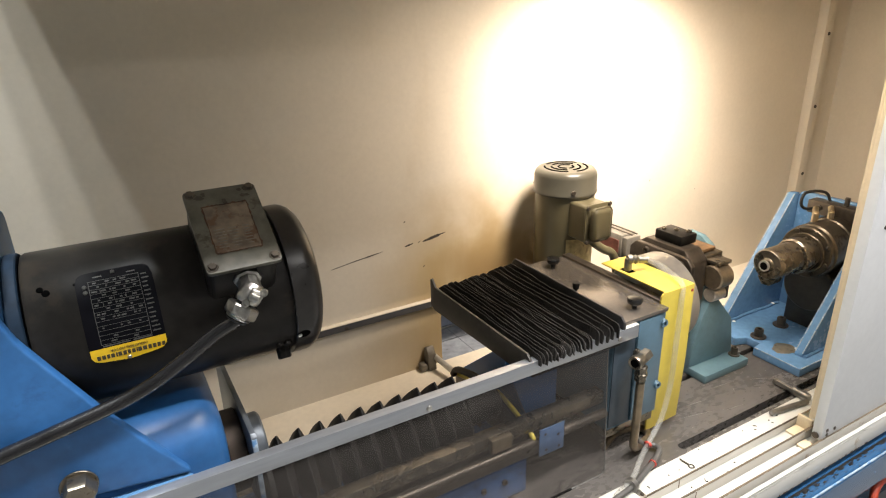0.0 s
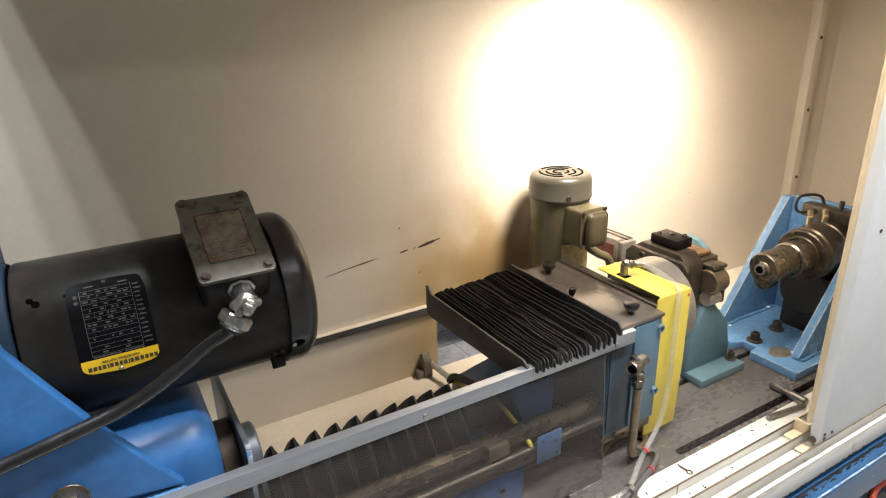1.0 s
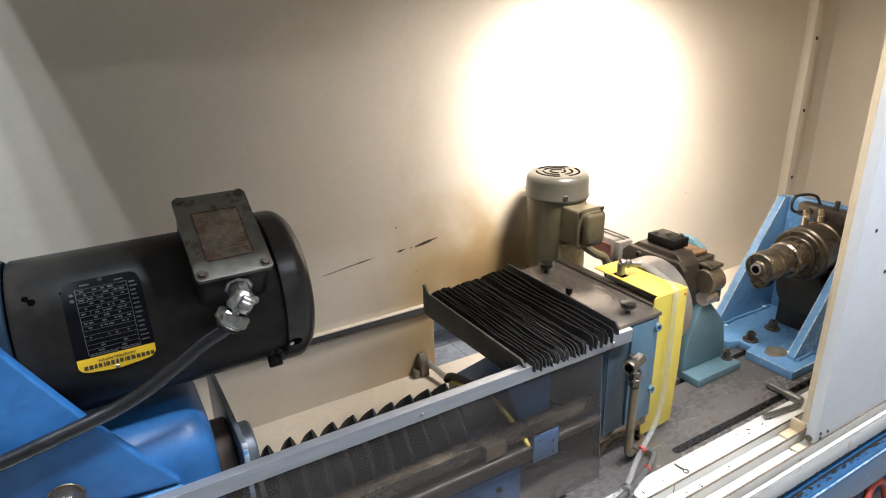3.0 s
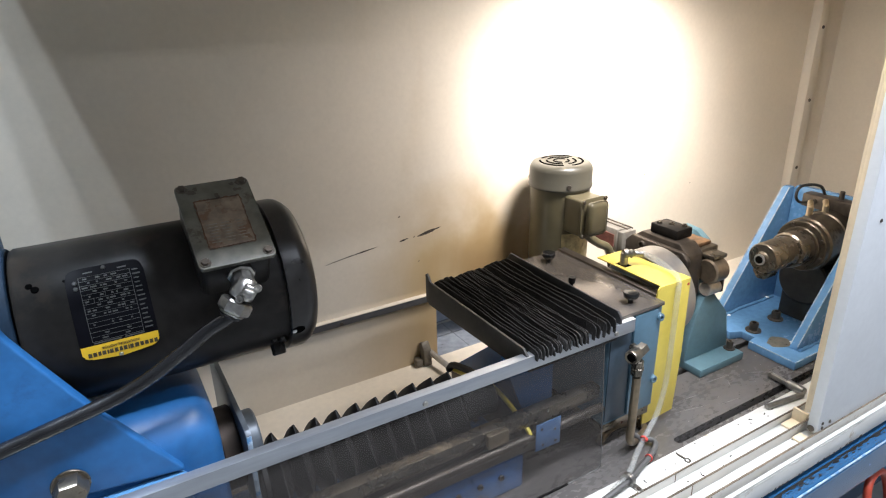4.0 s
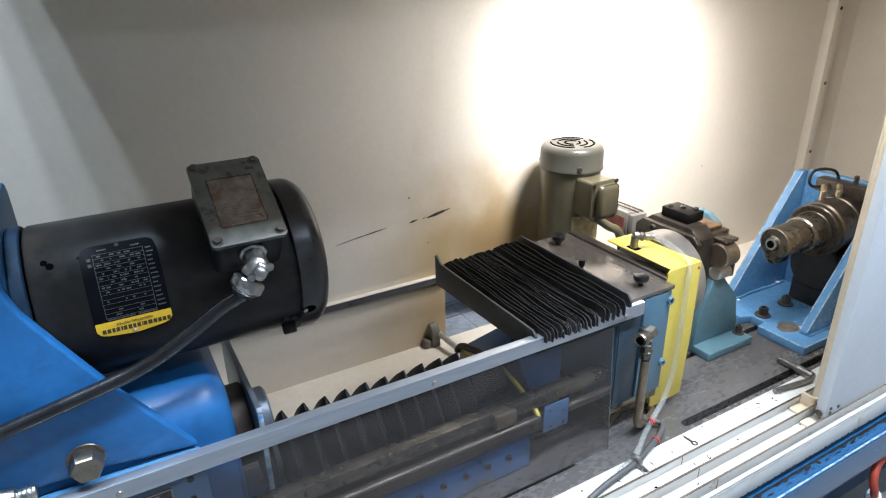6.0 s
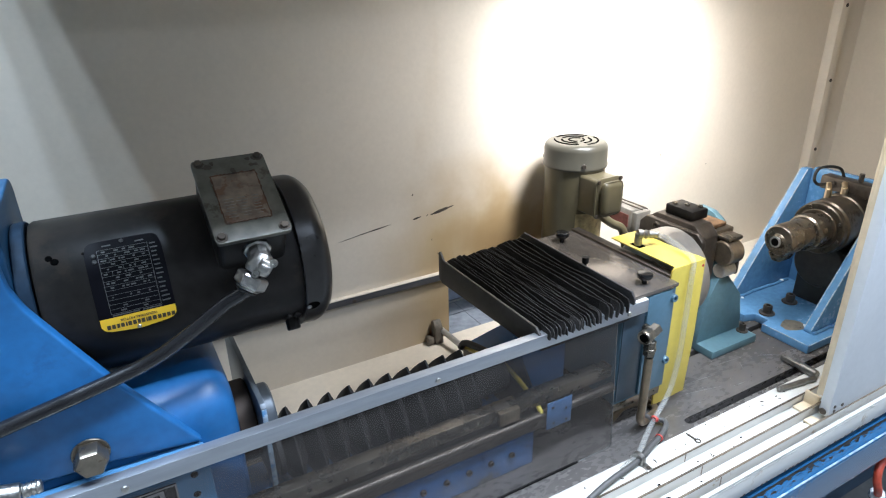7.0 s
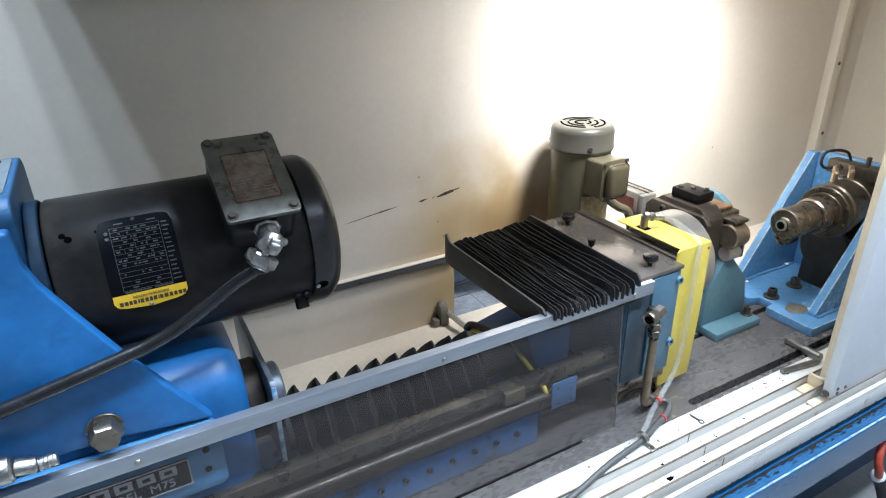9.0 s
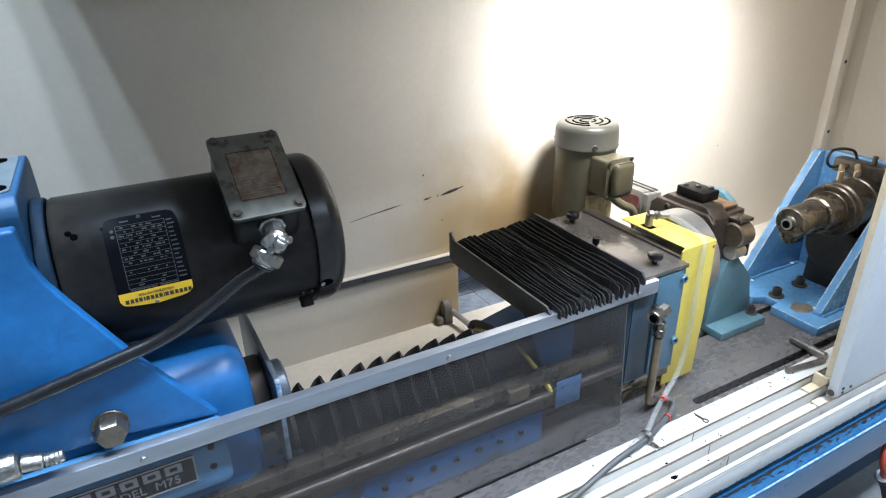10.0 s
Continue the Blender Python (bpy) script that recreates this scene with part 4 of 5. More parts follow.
part("rod_end", join(rod((-0.36, 0.868, 1.012), (-0.232, 0.868, 1.012), 0.019, 0.003, 28), rod((-0.232, 0.868, 1.012), (-0.205, 0.868, 1.006), 0.0125, 0.002, 20), *[rod((-0.204 + k * 0.0055, 0.868, 1.005), (-0.2005 + k * 0.0055, 0.868, 1.005), 0.0105, 0.0015, 20) for k in range(4)], rod((-0.204, 0.868, 1.005), (-0.180, 0.868, 1.005), 0.009, 0.001, 20)), CHROME, head, "bright threaded steel rod end")
badge = part("badge", box((-0.33, 0.8945, 0.853), (-0.019, 0.8978, 0.906), 0.001), NAMEBLACK, head, "dark badge with pale lettering")
part("badge_border", join(box((-0.33, 0.8938, 0.9035), (-0.019, 0.8943, 0.906)), box((-0.33, 0.8938, 0.853), (-0.019, 0.8943, 0.8555)), box((-0.0215, 0.8938, 0.8555), (-0.019, 0.8943, 0.9035))), BADGEPALE, badge)
for i in range(8):
    x = -0.296 + i * 0.033
    part("brand_block", join(box((x, 0.8935, 0.8825), (x + 0.026, 0.8943, 0.8875)), box((x, 0.8935, 0.8955), (x + 0.026, 0.8943, 0.9005)), box((x, 0.8935, 0.8877), (x + 0.007, 0.8943, 0.8953)), box((x + 0.019, 0.8935, 0.8877), (x + 0.026, 0.8943, 0.8953))), BADGEPALE, badge)
words("badge_words", "MODEL  M75", 0.0225, Matrix.Translation((-0.108, 0.8942, 0.8685)) @ Matrix.Rotation(radians(90), 4, "X"), BADGEPALE, badge)
for x, z in ((0.010, 0.908), (0.008, 0.868)):
    part("hole", rod((x, 0.899, z), (x, 0.8965, z), 0.006, 0.0005, 14), SHADEGREASE, head)
front_plate = part("front_plate", slab([(0.931, 0.79), (1.26, 0.79), (1.26, 0.972), (0.938, 0.972), (0.931, 0.965)], "x", 0.1340, 0.1435, 0.001), PLATESLATE, head, "dark steel plate")
# Pale strip: light caught by the plate's front edge, put into colour.
part("lit_plate_edge", box((0.1345, 0.9290, 0.792), (0.1432, 0.9309, 0.964), 0.0006), WORNLITBLUE, front_plate, "pale plate edge with its light put into the colour")
part("nose_hub", rod((0.1440, 1.05, 0.872), (0.173, 1.05, 0.872), 0.056, 0.004, 40), PLATESLATE, head)

cable = single("power_cable", sweep([c1 + fall * 0.02, c2 + fall * 0.010, (0.102, 0.884, 1.2035), (0.0564, 0.885, 1.176), (0.0126, 0.886, 1.152), (-0.0279, 0.886, 1.1365), (-0.0668, 0.886, 1.127), (-0.1173, 0.886, 1.1165), (-0.1673, 0.886, 1.1065), (-0.26, 0.886, 1.090), (-0.5, 0.886, 1.06)], 0.0105, 16), CABLEBLACK, "black power cable from the motor connector", "cable")

# ---- drill bellows ----
bellows = thing("drill_bellows", (0.45, 1.03, 0.80), "black pleated rubber bellows round the drill", "bellows")
N_FOLD, BX0, BX1, BY, BZ, BR = 10, 0.1735, 0.6145, 1.035, 0.783, 0.097
pitch = (BX1 - BX0) / N_FOLD
random.seed(3)
for i in range(N_FOLD):
    r = BR + random.uniform(-0.0015, 0.0015)
    fold_profile = [(0.036, 0), (0.052, pitch * 0.06), (r - 0.012, pitch * 0.36), (r - 0.004, pitch * 0.43), (r, pitch * 0.475), (r, pitch * 0.525), (r - 0.004, pitch * 0.57), (r - 0.012, pitch * 0.64), (0.052, pitch * 0.94), (0.036, pitch)]
    x = BX0 + i * pitch
    fold = lathe(fold_profile, (x, BY, BZ), (x + 1, BY, BZ), 16)
    # four-cornered pleats, one corner up
    for v in fold.verts:
        turn = math.atan2(v.co.z - BZ, v.co.y - BY)
        pull = 0.12 + 0.88 / (abs(math.sin(turn)) + abs(math.cos(turn)))
        v.co.y, v.co.z = BY + (v.co.y - BY) * pull, BZ + (v.co.z - BZ) * pull
    part("fold", fold, PLEATBLACK, bellows)
part("sleeve", rod((BX1 + 0.0003, BY, BZ), (0.7, BY, BZ), 0.046, 0.002, 32), PLEATBLACK, bellows)
part("cuff", rod((BX0 - 0.012, BY, BZ), (BX0, BY, BZ), 0.05, 0.002, 32), RUBBER, bellows)

# ---- top way cover ----
cover = thing("way_cover", (0.81, 1.07, 0.92), "black fabric accordion way cover between two dark plates", "way cover")
part("end_plate", slab([(0.872, 0.945), (0.872, 0.972), (0.885, 0.983), (1.272, 0.981), (1.290, 1.000), (1.296, 0.992), (1.296, 0.925), (1.28, 0.915), (0.90, 0.93)], "x", 0.684, 0.690, 0.001), PLATEDARK, cover, "dark oily end plate")
part("end_plate", slab([(0.868, 0.972), (0.868, 0.985), (0.88, 0.999), (1.28, 1.001), (1.295, 0.985), (1.295, 0.93), (0.895, 0.93)], "x", 0.940, 0.946, 0.001), RUBBER, cover)
part("inner_cloth", box((0.692, 0.873, 0.930), (0.9385, 1.285, 0.9405), 0.001), CLOTH, cover)
random.seed(11)
fin_gaps = [7, 5, 5, 6, 5, 4, 5, 4, 3, 4, 3, 3, 3, 3, 4, 3, 3, 3, 3, 4, 3, 3, 8, 8, 9, 9, 10, 12]
fin_x = 0.690
for i, gap in enumerate(fin_gaps):
    fin_x += gap * 0.250 / sum(fin_gaps)
    if i == len(fin_gaps) - 1:
        break
    tight = gap < 5
    lean = random.uniform(-0.004, 0.004) if tight else random.uniform(0.001, 0.004)
    top_base = 0.979 + 0.007 * random.random() + 0.010 * i / len(fin_gaps) - (0.005 * random.random() if tight else 0)
    drift = random.uniform(-0.006, 0.006) if tight else random.uniform(-0.002, 0.002)
    reach = random.uniform(-0.0015, 0.0015)
    bm = bmesh.new()
    sections = []
    ys = [0.8600, 0.8608, 0.8630, 0.8665, 0.8676, 0.873, 0.888, 0.8895] + [0.91 + 0.018 * k for k in range(21)] + [1.288]
    drop = {0: 0.017, 1: 0.010, 2: 0.0045, 3: 0.0015, 4: 0.001}
    for k, y in enumerate(ys):
        wave = 0.0050 * noise.noise(Vector((i * 3.1, y * 9, 0.3))) + 0.0018 * noise.noise(Vector((i * 5.3, y * 34, 1.3))) + drift * (y - 1.0) / 0.25
        top = top_base + 0.006 * noise.noise(Vector((i * 1.7, y * 8, 5.0))) + 0.0015 * noise.noise(Vector((i * 2.9, y * 50, 2.0))) - drop.get(k, 0) - (0.012 if k == len(ys) - 1 else 0)
        low = 0.960 + 0.003 * math.sin(i * 2.3) if k < 4 else 0.9712 if k < 7 else 0.938
        a, b = fin_x + wave * 0.5, fin_x + wave + lean
        yy = y + reach if k < 3 else y
        sections.append([bm.verts.new((a - 0.0012, yy, low)), bm.verts.new((b - 0.0010, yy, top - 0.0007)), bm.verts.new((b, yy, top)), bm.verts.new((b + 0.0010, yy, top - 0.0007)), bm.verts.new((a + 0.0012, yy, low))])
    for p, q in zip(sections, sections[1:]):
        for k in range(5):
            bm.faces.new((p[k], p[(k + 1) % 5], q[(k + 1) % 5], q[k]))
    bm.faces.new(sections[0]), bm.faces.new(sections[-1])
    bmesh.ops.recalc_face_normals(bm, faces=bm.faces[:])
    part("fold", bm, CLOTH, cover)
# Chute under the way cover, blue with a yellow edged lip, and the ways below
chute = thing("drill_support", (0.73, 1.05, BEDZ), "blue steady rest plates with a yellow painted edge", "steady rest")
part("plate", slab([(0.99, BEDZ + 0.0005), (1.222, BEDZ + 0.0005), (1.222, 0.738), (1.165, 0.752), (1.04, 0.788), (0.98, 0.782), (0.94, 0.770), (0.900, 0.750), (0.888, 0.735), (0.92, 0.68)], "x", 0.712, 0.724, 0.001), DARKSTEEL, chute)
part("front_sheet", slab([(0.690, 0.915), (0.835, 0.915), (0.835, 0.715), (0.775, 0.715), (0.742, 0.775)], "y", 0.962, 0.972, 0.002), BLUE, chute)
part("edge_band", sweep([(0.716, 1.216, 0.743), (0.715, 1.165, 0.758), (0.715, 1.10, 0.780), (0.715, 1.043, 0.795), (0.715, 0.985, 0.789), (0.715, 0.94, 0.777), (0.717, 0.901, 0.758), (0.718, 0.888, 0.742)], 0.0055, 10), YELLOW, chute, "yellow edge")
part("rubber_rim", sweep([(0.705, 1.222, 0.745), (0.704, 1.205, 0.766), (0.704, 1.175, 0.780), (0.704, 1.10, 0.800), (0.704, 1.05, 0.806)], 0.009, 10), RUBBER, chute, "black rubber rim")
part("chute_plate", slab([(0.99, BEDZ + 0.0005), (1.27, BEDZ + 0.0005), (1.27, 0.72), (1.13, 0.84), (1.02, 0.885), (0.99, 0.885)], "x", 0.765, 0.782, 0.002), BLUE, chute)
part("cheek", box((0.723, 0.8788, 0.709), (0.792, 0.8812, 0.780), 0.0008), CHEEKBLUE, chute)
way = thing("guide_way", (0.3, 0.92, 0.61), "oily steel guide bar on a blue way behind the guard", "guide rail")
part("bar", box((-0.6, 0.900, 0.764), (0.929, 0.930, 0.797), 0.004), BROWNSTEEL, way)
part("stop_block", box((0.602, 0.886, 0.760), (0.655, 0.8995, 0.795), 0.003), BROWNTUBE, way)
part("rod", rod((-0.6, 0.893, 0.742), (0.929, 0.893, 0.742), 0.011, 0.001, 20), DARKSTEEL, way)
part("web", box((-0.6, 0.908, 0.691), (0.80, 0.928, 0.7635), 0.002), DARKSTEEL, way)
part("base", box((-0.6, 0.905, BEDZ + 0.001), (0.71, 1.13, 0.690), 0.004), WAYBLUE, way)
for k in range(9):
    part("bolt", hexhead((0.20 + k * 0.056, 0.9049, 0.655), (0.20 + k * 0.056, 0.899, 0.655), 0.0070), DARKSTEEL, way)
bracket = thing("tray_bracket", (0.79, 1.49, 0.588), "greasy bracket and rod at the foot of the wall", "bracket")
part("lug", slab([(1.480, 0.589), (1.515, 0.589), (1.515, 0.660), (1.500, 0.668), (1.483, 0.645)], "x", 0.768, 0.796, 0.005), GREASY, bracket)
part("foot", box((0.745, 1.485, 0.589), (0.767, 1.514, 0.615), 0.006), GREASY, bracket)
part("rod", rod((0.794, 1.495, 0.632), (0.826, 1.270, 0.606), 0.009, 0.002, 16), STEEL, bracket)

# ---- bushing box ----
bbox = thing("bushing_box", (1.02, 1.07, 0.69), "blue-grey box with a smooth brown cover plate", "machine box")
part("body", box((0.930, 0.886, 0.690), (1.095, 1.262, 0.972), 0.003), BOXBLUE, bbox)
part("cover_plate", box((0.948, 0.878, 0.9725), (1.092, 1.262, 0.982), 0.0015), SMOKED, bbox, "brown cover plate")
part("rear_strip", box((1.0925, 0.9055, 0.9725), (1.118, 1.262, 0.987), 0.001), DARKSTEEL, bbox)
part("lower_flange", box((0.935, 0.890, 0.665), (1.09, 1.255, 0.6895), 0.002), BROWNSTEEL, bbox)
knob_profile = [(0, 0), (0.006, 0), (0.006, 0.008), (0.011, 0.010), (0.0165, 0.014), (0.0180, 0.019), (0.0180, 0.024), (0.0165, 0.027), (0.009, 0.0285), (0, 0.029)]
for x, y in ((1.019, 1.213), (1.022, 0.919)):
    part("knob", lathe(knob_profile, (x, y, 0.982), (x, y, 1.1), 32), KNOBBLACK, bbox, "round black knob")
part("thumb_screw", lathe([(0, 0), (0.004, 0), (0.004, 0.018), (0.008, 0.019), (0.009, 0.034), (0, 0.036)], (0.953, 1.045, 0.982), (0.953, 1.045, 1.1), 20), BLACK, bbox)
for z in (0.945, 0.775):
    part("bolt", hexhead((1.080, 0.886, z), (1.080, 0.872, z), 0.010), BOXBLUE, bbox)
part("side_plate", box((0.932, 0.8825, 0.70), (0.996, 0.8855, 0.955), 0.001), BOXDARK, bbox, "blue-grey side plate with shade put into its colour")
part("front_cover", box((1.00, 0.878, 0.70), (1.075, 0.8855, 0.968), 0.001), BOXBLUE, bbox)

yellow = thing("yellow_guard", (1.16, 1.0, 0.62), "yellow painted folded sheet metal guard", "machine guard")
part("top_sheet", slab([(1.104, 0.9046), (1.203, 0.9046), (1.203, 0.925), (1.194, 0.960), (1.194, 1.118), (1.104, 1.118)], "z", 1.005, 1.008, 0.0005), YELLOW, yellow)
part("front_sheet", slab([(1.086, 0.620), (1.080, 0.80), (1.083, 0.90), (1.091, 1.0), (1.098, 1.008), (1.203, 1.008), (1.205, 0.80), (1.197, 0.627)], "y", 0.900, 0.9045, 0.0008), YELLOW, yellow)

random.seed(14)
for k in range(14):
    z = 0.63 + k * 0.024 + random.uniform(-0.008, 0.008)
    x, w, h = 1.086 - 0.006 * min(1.0, (z - 0.615) / 0.18) + 0.003 * max(0.0, (z - 0.80) / 0.1), random.uniform(0.0012, 0.004), random.uniform(0.002, 0.007)
    part("paint_chip", slab([(x - 0.0004, z - h), (x + w, z - h * random.uniform(0.1, 0.7)), (x + w * random.uniform(0.3, 1), z + h * random.uniform(0.1, 0.8)), (x - 0.0004, z + h)], "y", 0.8993, 0.8999), DARKSTEEL, yellow)
for x, z in ((0.738, 0.765), (0.775, 0.752), (0.742, 0.722), (0.778, 0.720)):
    part("plate_bolt", rod((x, 0.8787, z), (x, 0.8772, z), 0.0035, 0.0005, 10), DARKSTEEL, chute)
part("paint_spot", rod((1.196, 0.9001, 0.992), (1.196, 0.8994, 0.992), 0.004, 0, 10), RED, yellow, "red paint spot")
part("slot", box((1.1140, 1.028, 1.0081), (1.136, 1.062, 1.0086), 0.0002), SHADEGREASE, yellow, "dark slot by the fitting")

# ---- hoses and pipe at the box ----
pipe = thing("coolant_pipe", (1.02, 0.87, BEDZ), "brown steel coolant pipe with an elbow joint", "pipe")
part("elbow", join(lathe([(0, 0.007), (0.0095, 0.007), (0.0100, 0.001), (0.0150, 0.0), (0.0165, 0.003), (0.0165, 0.015), (0.0135, 0.019), (0.0135, 0.040), (0, 0.040)], (0.954, 0.8415, 0.894), (0.994, 0.8515, 0.8935), 28), rod((0.983, 0.848, 0.893), (1.011, 0.855, 0.898), 0.0150, 0.003, 6), rod((0.9885, 0.850, 0.874), (0.988, 0.850, 0.832), 0.0140, 0.003, 6), rod((0.9885, 0.850, 0.856), (0.9885, 0.850, 0.848), 0.0150, 0.002, 16), rod((0.994, 0.852, 0.893), (0.996, 0.8776, 0.893), 0.010, 0.001, 16)), BROWNSTEEL, pipe, "oily elbow joint")
part("port", rod((0.9535, 0.8414, 0.894), (0.9560, 0.8420, 0.894), 0.0094, 0, 20), SHADEGREASE, pipe, "dark open port")
part("tube", sweep([(0.988, 0.848, 0.83), (0.987, 0.848, 0.70), (0.992, 0.852, 0.645), (1.03, 0.868, 0.620), (1.085, 0.888, 0.614), (1.09, 0.925, 0.614), (1.03, 0.94, 0.614), (0.98, 0.925, 0.614), (0.955, 0.915, 0.614)], 0.010, 12), BROWNTUBE, pipe)
fitting = thing("hose_fitting", (1.155, 1.07, 0.981), "small chrome elbow fitting on the yellow guard", "pipe fitting")
part("post", rod((1.125, 1.045, 1.0085), (1.125, 1.045, 1.042), 0.010, 0.002, 16), FITGREY, fitting)
part("barb", lathe([(0, 0), (0.011, 0), (0.013, 0.01), (0.009, 0.016), (0.012, 0.022), (0.008, 0.03), (0.010, 0.036), (0.007, 0.046), (0.009, 0.052), (0, 0.055)], (1.120, 1.045, 1.040), (1.2, 1.012, 1.032), 20), FITGREY, fitting)
hose = single("clear_hose", sweep([(1.165, 1.028, 1.035), (1.180, 1.0, 1.030), (1.176, 0.945, 1.020), (1.160, 0.902, 1.012), (1.147, 0.889, 0.965), (1.142, 0.885, 0.85), (1.140, 0.885, 0.75), (1.115, 0.878, 0.668), (1.065, 0.862, 0.634), (1.0, 0.832, 0.622), (0.95, 0.803, 0.618), (0.915, 0.787, 0.617), (0.86, 0.772, 0.617)], 0.0070, 12), HOSECLEAR, "clear vinyl coolant hose", "hose")
grey_hose = single("grey_hose", sweep([(1.02, 0.868, 0.640), (1.045, 0.862, 0.620), (1.066, 0.852, 0.617), (1.062, 0.832, 0.617), (1.020, 0.810, 0.617), (0.97, 0.794, 0.617), (0.915, 0.776, 0.617), (0.80, 0.758, 0.616), (0.66, 0.733, 0.602), (0.5, 0.722, 0.5865), (0.2, 0.722, 0.5865)], 0.0070, 12), mat("grey_hose_rubber", (0.085, 0.083, 0.078), 0.45, vary=0.2), "grey hose lying along the door sill", "hose")
tie = single("red_cable_tie", join(lathe([(0.0082, 0), (0.0096, 0), (0.0096, 0.005), (0.0082, 0.005)], (1.040, 0.851, 0.628), (1.10, 0.874, 0.648), 18), rod((1.040, 0.845, 0.636), (1.030, 0.836, 0.640), 0.002, 0, 6)), RED, "red cable tie round the hose", "cable tie")
tie_low = single("red_cable_tie", lathe([(0.0080, 0), (0.0093, 0), (0.0093, 0.004), (0.0080, 0.004)], (1.010, 0.806, 0.617), (1.06, 0.822, 0.617), 18), RED, "red cable tie round the hose", "cable tie")
for ob in (tie, tie_low):
    tagged(ob, group="cable ties on the hoses")
clip = thing("hose_clip", (0.915, 0.78, 0.606), "grey metal hose clip screwed to the sill", "clip")
part("strap", join(lathe([(0.0150, 0), (0.0165, 0), (0.0165, 0.012), (0.0150, 0.012)], (0.921, 0.781, 0.6175), (0.85, 0.763, 0.6175), 24), box((0.913, 0.744, 0.6065), (0.929, 0.768, 0.6085), 0.001)), FITGREY, clip)
part("screw", rod((0.921, 0.752, 0.6085), (0.921, 0.752, 0.612), 0.005, 0.001, 12), DARKSTEEL, clip)

# ---- vertical pump motor ----
VX, VY, VR = 1.196, 1.384, 0.092


def curved_on(cx, cy, r, a0, a1, z0, z1, n=10):
    """A thin label bent round an upright cylinder."""
    bm = bmesh.new()
    cols = []
    for i in range(n + 1):
        a = radians(a0 + (a1 - a0) * i / n)
        cols.append([bm.verts.new((cx + rr * math.cos(a), cy + rr * math.sin(a), z)) for z in (z0, z1) for rr in (r - 0.001, r)])
    for p, q in zip(cols, cols[1:]):
        bm.faces.new((p[1], q[1], q[3], p[3])), bm.faces.new((p[0], p[2], q[2], q[0]))
        bm.faces.new((p[0], q[0], q[1], p[1])), bm.faces.new((p[2], p[3], q[3], q[2]))
    bm.faces.new((cols[0][0], cols[0][1], cols[0][3], cols[0][2])), bm.faces.new((cols[-1][0], cols[-1][2], cols[-1][3], cols[-1][1]))
    bmesh.ops.recalc_face_normals(bm, faces=bm.faces[:])
    return bm


pump = thing("pump_motor", (VX, VY, 0.59), "beige-grey vertical pump motor with slotted fan cover", "electric motor")
part("shell", rod((VX, VY, 0.80), (VX, VY, 1.138), VR - 0.004, 0.004, 64), BEIGE, pump)
fan = part("fan_cover", lathe([(0, 0), (VR + 0.001, 0), (VR + 0.002, 0.003), (VR + 0.002, 0.007), (VR, 0.010), (VR, 0.052), (VR - 0.003, 0.062), (VR - 0.010, 0.0695), (0.070, 0.0715), (0.0, 0.0715)], (VX, VY, 1.130), (VX, VY, 1.3), 64), CAPGREY, pump)
for k, r in enumerate((0.022, 0.042, 0.062)):
    for a0 in (20, 140, 260):
        pts = [(VX + r * math.cos(radians(a0 + i * 9.6)), VY + r * math.sin(radians(a0 + i * 9.6)), 1.2010) for i in range(11)]
        part("vent_slot", sweep(pts, 0.0032, 6, 1), SHADEGREASE, fan)
vd = Vector((-0.18, -0.98, 0)).normalized()
for a in (-115, 5, 125):
    d = Vector((math.cos(radians(a)), math.sin(radians(a)), 0))
    part("screw", rod(Vector((VX, VY, 1.146)) + d * (VR - 0.002), Vector((VX, VY, 1.146)) + d * (VR + 0.004), 0.007, 0.001, 14), DARKSTEEL, pump)
jb = part("terminal_box", box((VX - 0.045, VY - 0.142, 1.014), (VX + 0.040, VY - 0.05, 1.122), 0.008, 3), BEIGE, pump)
part("lid", join(slab(rounded(VX - 0.049, 1.010, VX + 0.044, 1.126, 0.014), "y", VY - 0.149, VY - 0.1425, 0.002), box((VX - 0.037, VY - 0.172, 1.019), (VX + 0.036, VY - 0.1495, 1.118), 0.016, 4)), BEIGE, jb)
for dx, dz in ((-0.041, 1.018), (-0.041, 1.118), (0.038, 1.120)):
    part("screw", rod((VX + dx, VY - 0.149, dz), (VX + dx, VY - 0.154, dz), 0.006, 0.001, 12), DARKSTEEL, jb)
part("base_flange", rod((VX, VY, 0.77), (VX, VY, 0.80), 0.085, 0.003, 48), DARKSTEEL, pump)
part("pump_body", rod((VX, VY, 0.589), (VX, VY, 0.77), 0.06, 0.004, 40), DARKSTEEL, pump)
part("conduit", sweep([(1.235, 1.30, 1.02), (1.24, 1.30, 0.985), (1.275, 1.29, 0.955), (1.31, 1.28, 0.93), (1.325, 1.27, 0.85)], 0.013, 12), BEIGE, pump)
part("decal", curved_on(VX, VY, VR - 0.0025, -124, -44, 0.90, 1.003, 20), TANLABEL, pump, "yellowed label")

# ---- chuck, clamp unit, teal bracket ----
chuck = thing("bushing_disc", (1.30, 1.05, 0.9), "large bright steel bushing disc behind the yellow guard", "chuck")
part("disc", lathe([(0, 0), (0.118, 0), (0.122, 0.004), (0.122, 0.080), (0.118, 0.084), (0.05, 0.084), (0.05, 0.095), (0, 0.095)], (1.200, 1.055, 0.895), (1.4, 1.055, 0.895), 64), DISCSTEEL, chuck)
part("shaft", rod((1.096, 1.055, 0.895), (1.1995, 1.055, 0.895), 0.05, 0.002, 40), DARKSTEEL, chuck)

teal = thing("teal_bracket", (1.5, 1.05, BEDZ), "teal painted welded bracket bolted to the bed", "bracket")
part("base_plate", box((1.410, 0.978, BEDZ + 0.0005), (1.605, 1.30, 0.628), 0.003), TEAL, teal)
